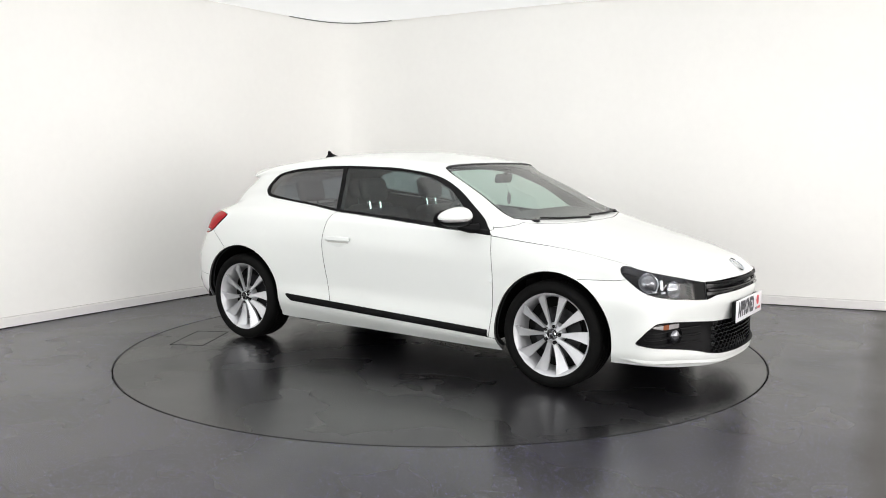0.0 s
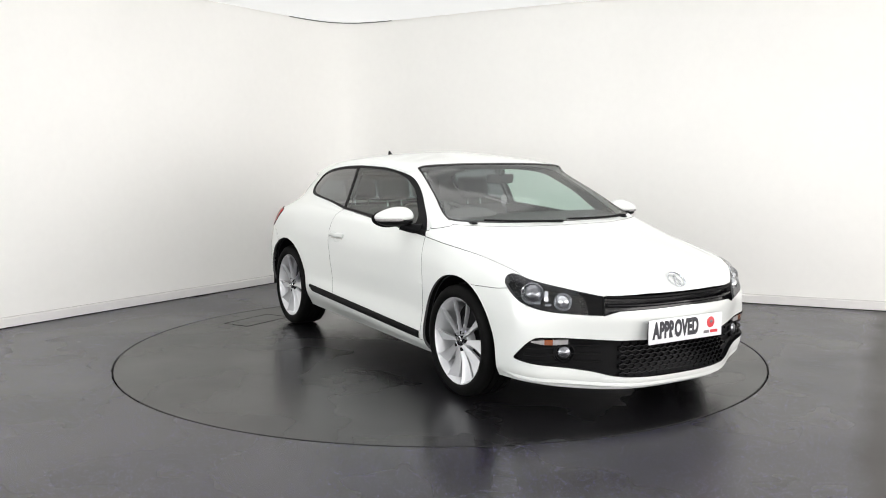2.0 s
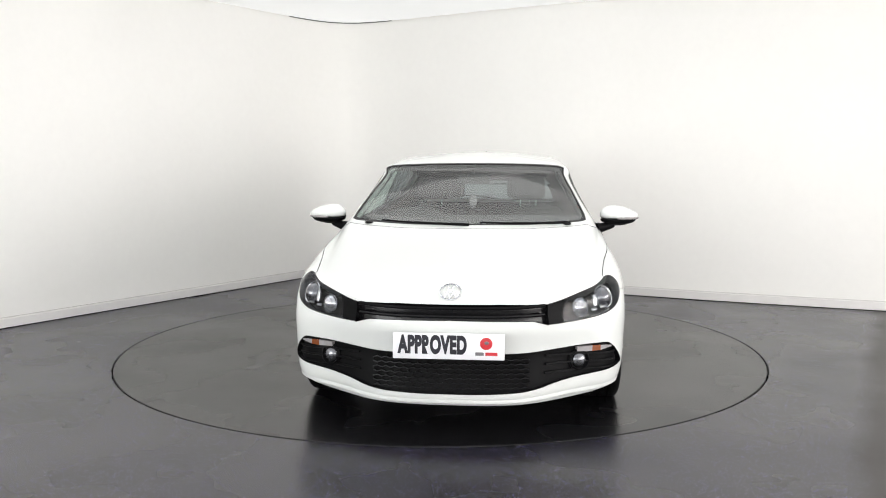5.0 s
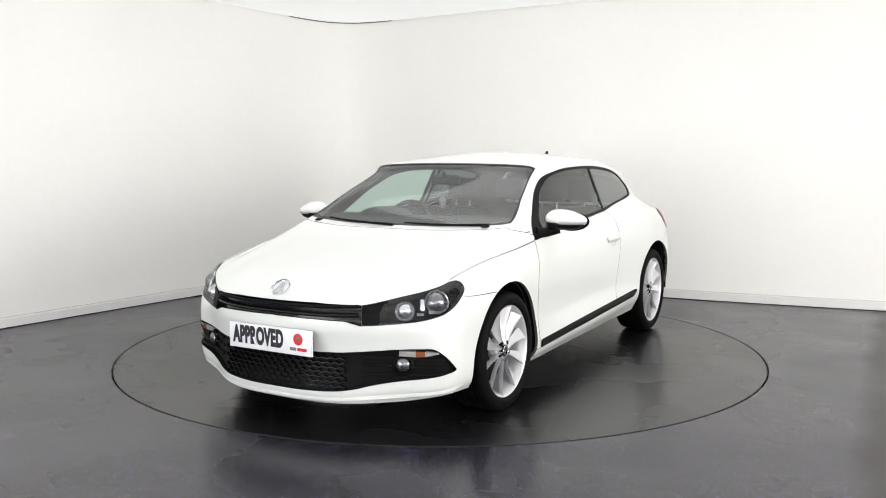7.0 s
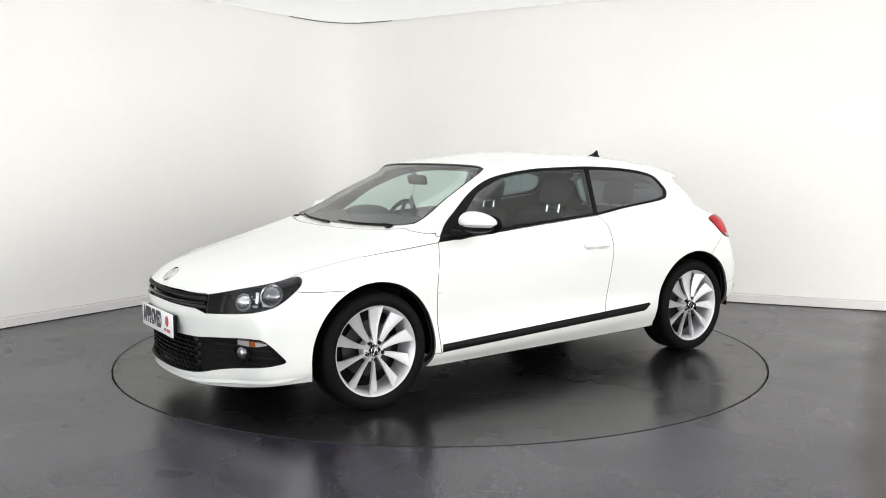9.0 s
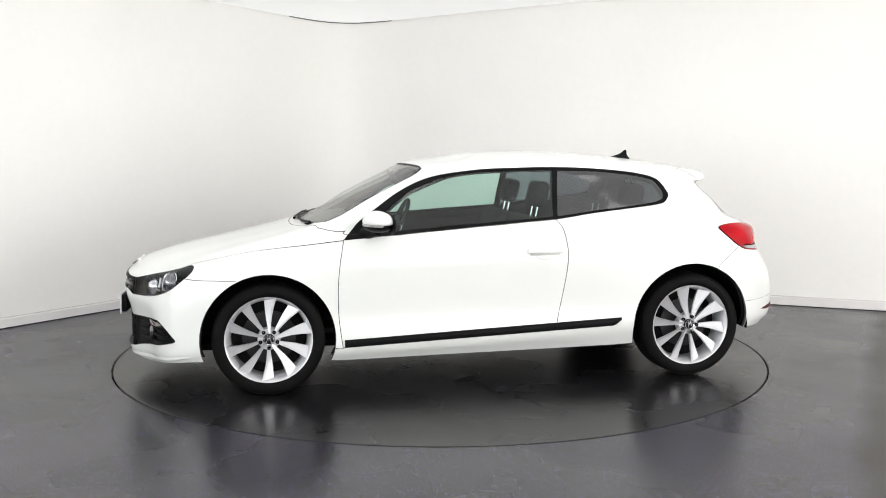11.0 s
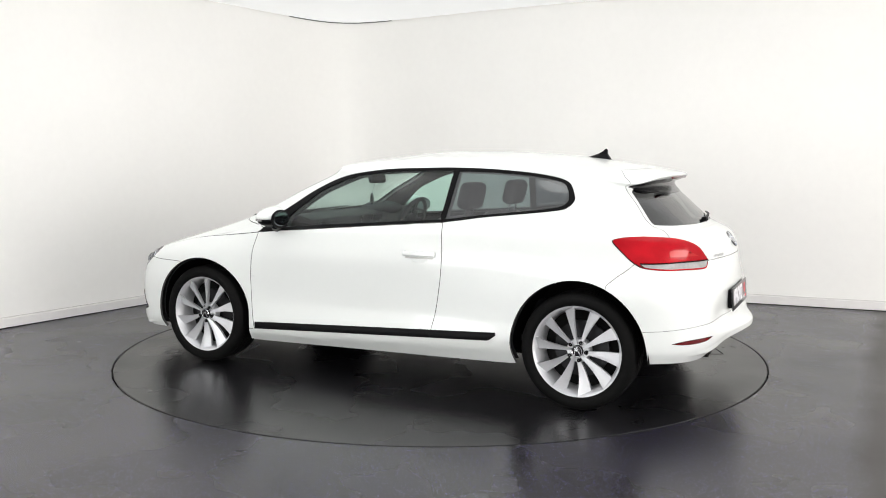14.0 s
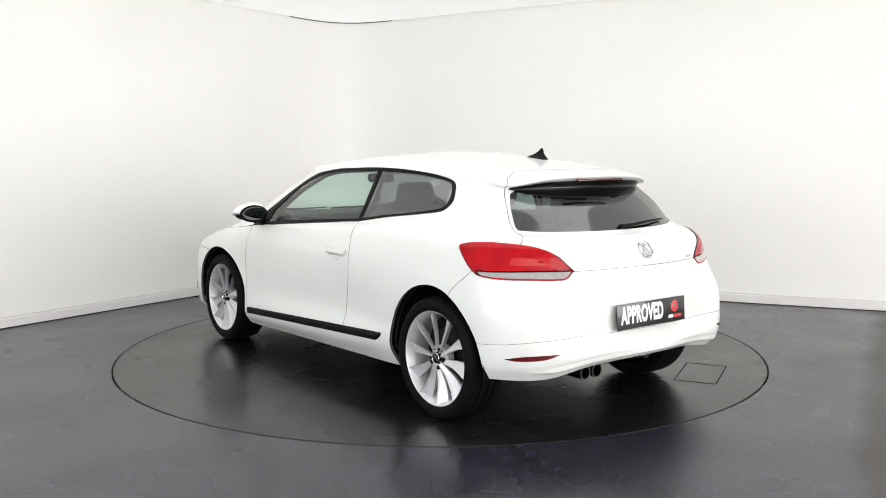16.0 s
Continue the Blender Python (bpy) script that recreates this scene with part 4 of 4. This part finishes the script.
for i in range(len(outline) - 1):
    fin.faces.new([fin.verts[2 * i], fin.verts[2 * i + 2], fin.verts[2 * i + 3], fin.verts[2 * i + 1]]) if i not in (0, 8) else None
for s in (0, 1):
    fin.faces.new([fin.verts[2 * i + s] for i in range(1, 9)])
bmesh.ops.recalc_face_normals(fin, faces=fin.faces)
part("roof_aerial", fin, BLACK, car, "black shark-fin roof aerial")


def badge(m, parent, r=.054):
    bm = lathe([(r * .86, .0), (r * .9, .005), (r, .004), (r, -.004)], 40)
    for x, z, lean, h in ((-.33, -.08, 17, 1.35), (.33, -.08, -17, 1.35), (-.12, .32, -19, .85), (.12, .32, 19, .85), (-.13, -.42, -22, .8), (.13, -.42, 22, .8)):
        box(bm, (r * .13, .005, r * h), Matrix.Translation((x * r, .002, z * r)) @ Matrix.Rotation(math.radians(lean), 4, "Y"))
    bm.transform(m @ pose(0, 0, 0, 90) @ Matrix.Diagonal((1, -1, -1, 1)))
    bmesh.ops.recalc_face_normals(bm, faces=bm.faces)
    part("badge", bm, CHROME, parent, "round chrome badge")


badge(at(0.0, 5.42, .003), bonnet)
badge(at(14, 4.86, .003), tailgate, .050)
for u, wide, s in ((13.15, .15, 1), (12.95, .12, -1)):
    m = at(u, 4.22, .002, s)
    for k in range(7 if s > 0 else 5):
        part("badge_bar", boxed((wide / 9, .014, .003), m @ pose((k - 3) * wide / 7.5, 0, 0)), CHROME, tailgate, "small chrome lettering bar", smooth=False)
for y in (.30, .385):
    bm = lathe([(.030, .0), (.036, .0), (.036, .16), (.030, .16)], 28, True)
    bm.transform(pose(-1.908, y, .290, 0, 0, -90))
    part("exhaust_tip", bm, EXHAUST, rear_bumper, "round polished exhaust tip")
wiper = tube([(-1.80, -.02, .995), (-1.795, -.10, 1.008), (-1.775, -.26, 1.018), (-1.73, -.42, 1.02)], [.014, .009, .007, .004], 6)
box(wiper, (.03, .045, .026), pose(-1.795, -.01, 1.0), .008)
part("rear_wiper", wiper, BLACK, tailgate, "black rear wiper")
# the black band reaches down over the top of the rear window
panel(["spoiler_underside"], "spoiler_underside", GLOSS, tailgate, gap=0, depth=.004, label="gloss black band under the spoiler and over the top of the rear window")
bm = boxed((.012, .36, .014), pose(-1.640, 0, 1.245, 0, 20), .004)
part("high_brake_lamp", bm, RED_DARK, tailgate, "red high-level brake lamp")


for u in (12.35, 13.25):
    for s in (1, -1):
        part("parking_sensor", ball((.011, .011, .002), at(u, 2.9, .0005, s), u=16, v=8), PAINT, rear_bumper, "small round parking sensor")


# ---- number plates ----
def plate(m, back, ink, first):
    p = tagged(part("number_plate", boxed((.54, .128, .008), m, .003), back, car), first)
    lettering("APPROVED", .116, m @ pose(-.077, .003, .0046), ink, p, .545, bold=.058 if back == PLATE_WHITE else .046)
    part("plate_emblem", ball((.030, .030, .003), m @ pose(.182, .016, .004)), RED_INK, p, "round red emblem")
    part("plate_emblem", ball((.012, .009, .003), m @ pose(.184, .020, .0062)), GREY_INK, p, "pale spot")
    for x, w, mat in ((.150, .040, GREY_INK if back == PLATE_WHITE else PLATE_WHITE), (.207, .058, RED_INK)):
        part("plate_bar", boxed((w, .016, .001), m @ pose(x, -.034, .0046)), mat, p, smooth=False)


plate(pose(2.196, -.003, .461, 90, 0, 90), PLATE_WHITE, INK, "white show plate with black lettering")
plate(pose(-2.010, .004, .568, 90, 0, -90) @ pose(0, 0, 0, -4), PLATE_BLACK, PLATE_WHITE, "black show plate with white lettering")
part("plate_holder", boxed((.03, .50, .11), pose(2.178, -.003, .461), .006), BLACK, car)
part("plate_holder", boxed((.024, .49, .105), pose(-1.992, .004, .568, 0, 4), .006), BLACK, car)

# ---- the cabin ----


def seat_back(m, wide, high, parent, name="seat"):
    """A padded backrest on a cushion, with a headrest on two posts."""
    bm = boxed((.13, wide, high), m @ pose(-.02, 0, high / 2 + .10, 0, -14), .045, 4)
    seat = part(name, bm, CLOTH, parent, "dark cloth car seat with headrest")
    part("cushion", boxed((.50, wide, .15), m @ pose(.20, 0, .08, 0, -6), .05, 4), CLOTH, seat)
    for s in (1, -1):
        part("bolster", ball((.06, .05, high * .42), m @ pose(.03, s * wide * .46, high * .5 + .08, 0, -14)), CLOTH, seat)
        part("headrest_post", tube([m @ Vector((-.135, s * .06, high + .06)), m @ Vector((-.155, s * .06, high + .16))], .006), CHROME, seat)
    part("headrest", boxed((.09, .26, .17), m @ pose(-.165, 0, high + .225, 0, -14), .04, 4), CLOTH, seat)
    return seat


for y in (.36, -.36):
    seat_back(pose(-.28, y, .34), .50, .56, car, "front_seat")
for y in (.31, -.31):
    seat_back(pose(-.95, y, .42), .52, .46, car, "rear_seat")
prof = [(1.08, .915), (.95, .955), (.78, .985), (.62, .99), (.53, .965), (.50, .90), (.49, .76), (.56, .62), (.62, .40), (1.0, .40)]
verts = [(x, y, z) for y in (-.70, -.62, .62, .70) for x, z in prof]
n = len(prof)
dash = part("dashboard", raw(verts, [(j * n + i, j * n + (i + 1) % n, (j + 1) * n + (i + 1) % n, (j + 1) * n + i) for j in range(3) for i in range(n)]), DASH, car, "dark grey moulded dashboard")
part("instrument_hood", ball((.14, .19, .055), pose(.63, -.36, .985)), DASH, dash)
for y, z, w in ((.60, .925, .10), (.085, .935, .11), (-.065, .935, .11), (-.62, .925, .10)):
    part("air_vent", boxed((.02, w, .062), pose(.508, y, z, 0, -18), .006), GAP, dash, "dark louvred air vent")
    frame_path = [pose(.500, y, z, 0, -18) @ Vector((-.004, w / 2 * a, .031 * b)) for a, b in ((1, 1), (1, -.6), (.7, -1), (-.7, -1), (-1, -.6), (-1, 1))]
    part("vent_frame", tube(frame_path, .0045, 6), CHROME, dash, "bright vent frame")
part("radio", boxed((.02, .19, .10), pose(.492, .01, .83, 0, -6), .006), GLOSS, dash, "dark radio panel")
bm = lathe([(.176 + .015 * math.cos(a), .015 * math.sin(a)) for a in np.linspace(0, 2 * math.pi, 11)[:-1]], 40, True)
hub = pose(.38, -.36, .895, 0, -24, 0) @ pose(0, 0, 0, 0, 0, -90)
bm.transform(hub)
steering = part("steering_wheel", bm, LINING, car, "black leather steering wheel")
part("steering_hub", ball((.075, .03, .06), hub @ pose(0, .01, 0)), DASH, steering)
for a in (0, 180, 270):
    part("steering_spoke", boxed((.11, .016, .035), hub @ Matrix.Rotation(math.radians(a), 4, "Y") @ pose(.115, .01, 0), .006), DASH, steering)
part("cabin_mirror", boxed((.03, .22, .065), pose(.455, 0, 1.215, 0, 15), .02, 3), LINING, car, "black interior mirror")
part("mirror_stem", tube([(.46, 0, 1.24), (.50, 0, 1.27)], .012), LINING, car)
part("air_freshener", ball((.006, .026, .042), pose(.50, 0, 1.072)), GREY_INK, car, "small oval grey hanging air freshener")
part("freshener_cord", tube([(.50, 0, 1.11), (.47, 0, 1.19)], .0015, 5), LINING, car)
part("parcel_shelf", boxed((.40, 1.15, .02), pose(-1.42, 0, .90), .006), LINING, car)
part("cabin_floor", boxed((2.6, 1.36, .03), pose(-.2, 0, .33)), LINING, car)

# ---- what moves ----


def motions():
    """The table turns steadily and carries the car round its middle."""
    rows = [(t / 2, heading(t / 2)) for t in range(33)]
    walk(turntable, [(t, pose(0, 0, 0, 0, 0, a)) for t, a in rows])
    walk(car, [(t, pose(0, 0, 0, 0, 0, a) @ pose(-.0869, .2607, 0)) for t, a in rows])


def heading(t):
    """Degrees the table has turned at t seconds."""
    return float(np.interp(t, TURN_T, TURN_A))


TURN_T = [0, 1.5, 4, 7, 9, 12.5, 14.5, 16]
TURN_A = [-33.5, -52.0, -82.7, -119.7, -144.4, -187.2, -211.9, -230.9]
motions()
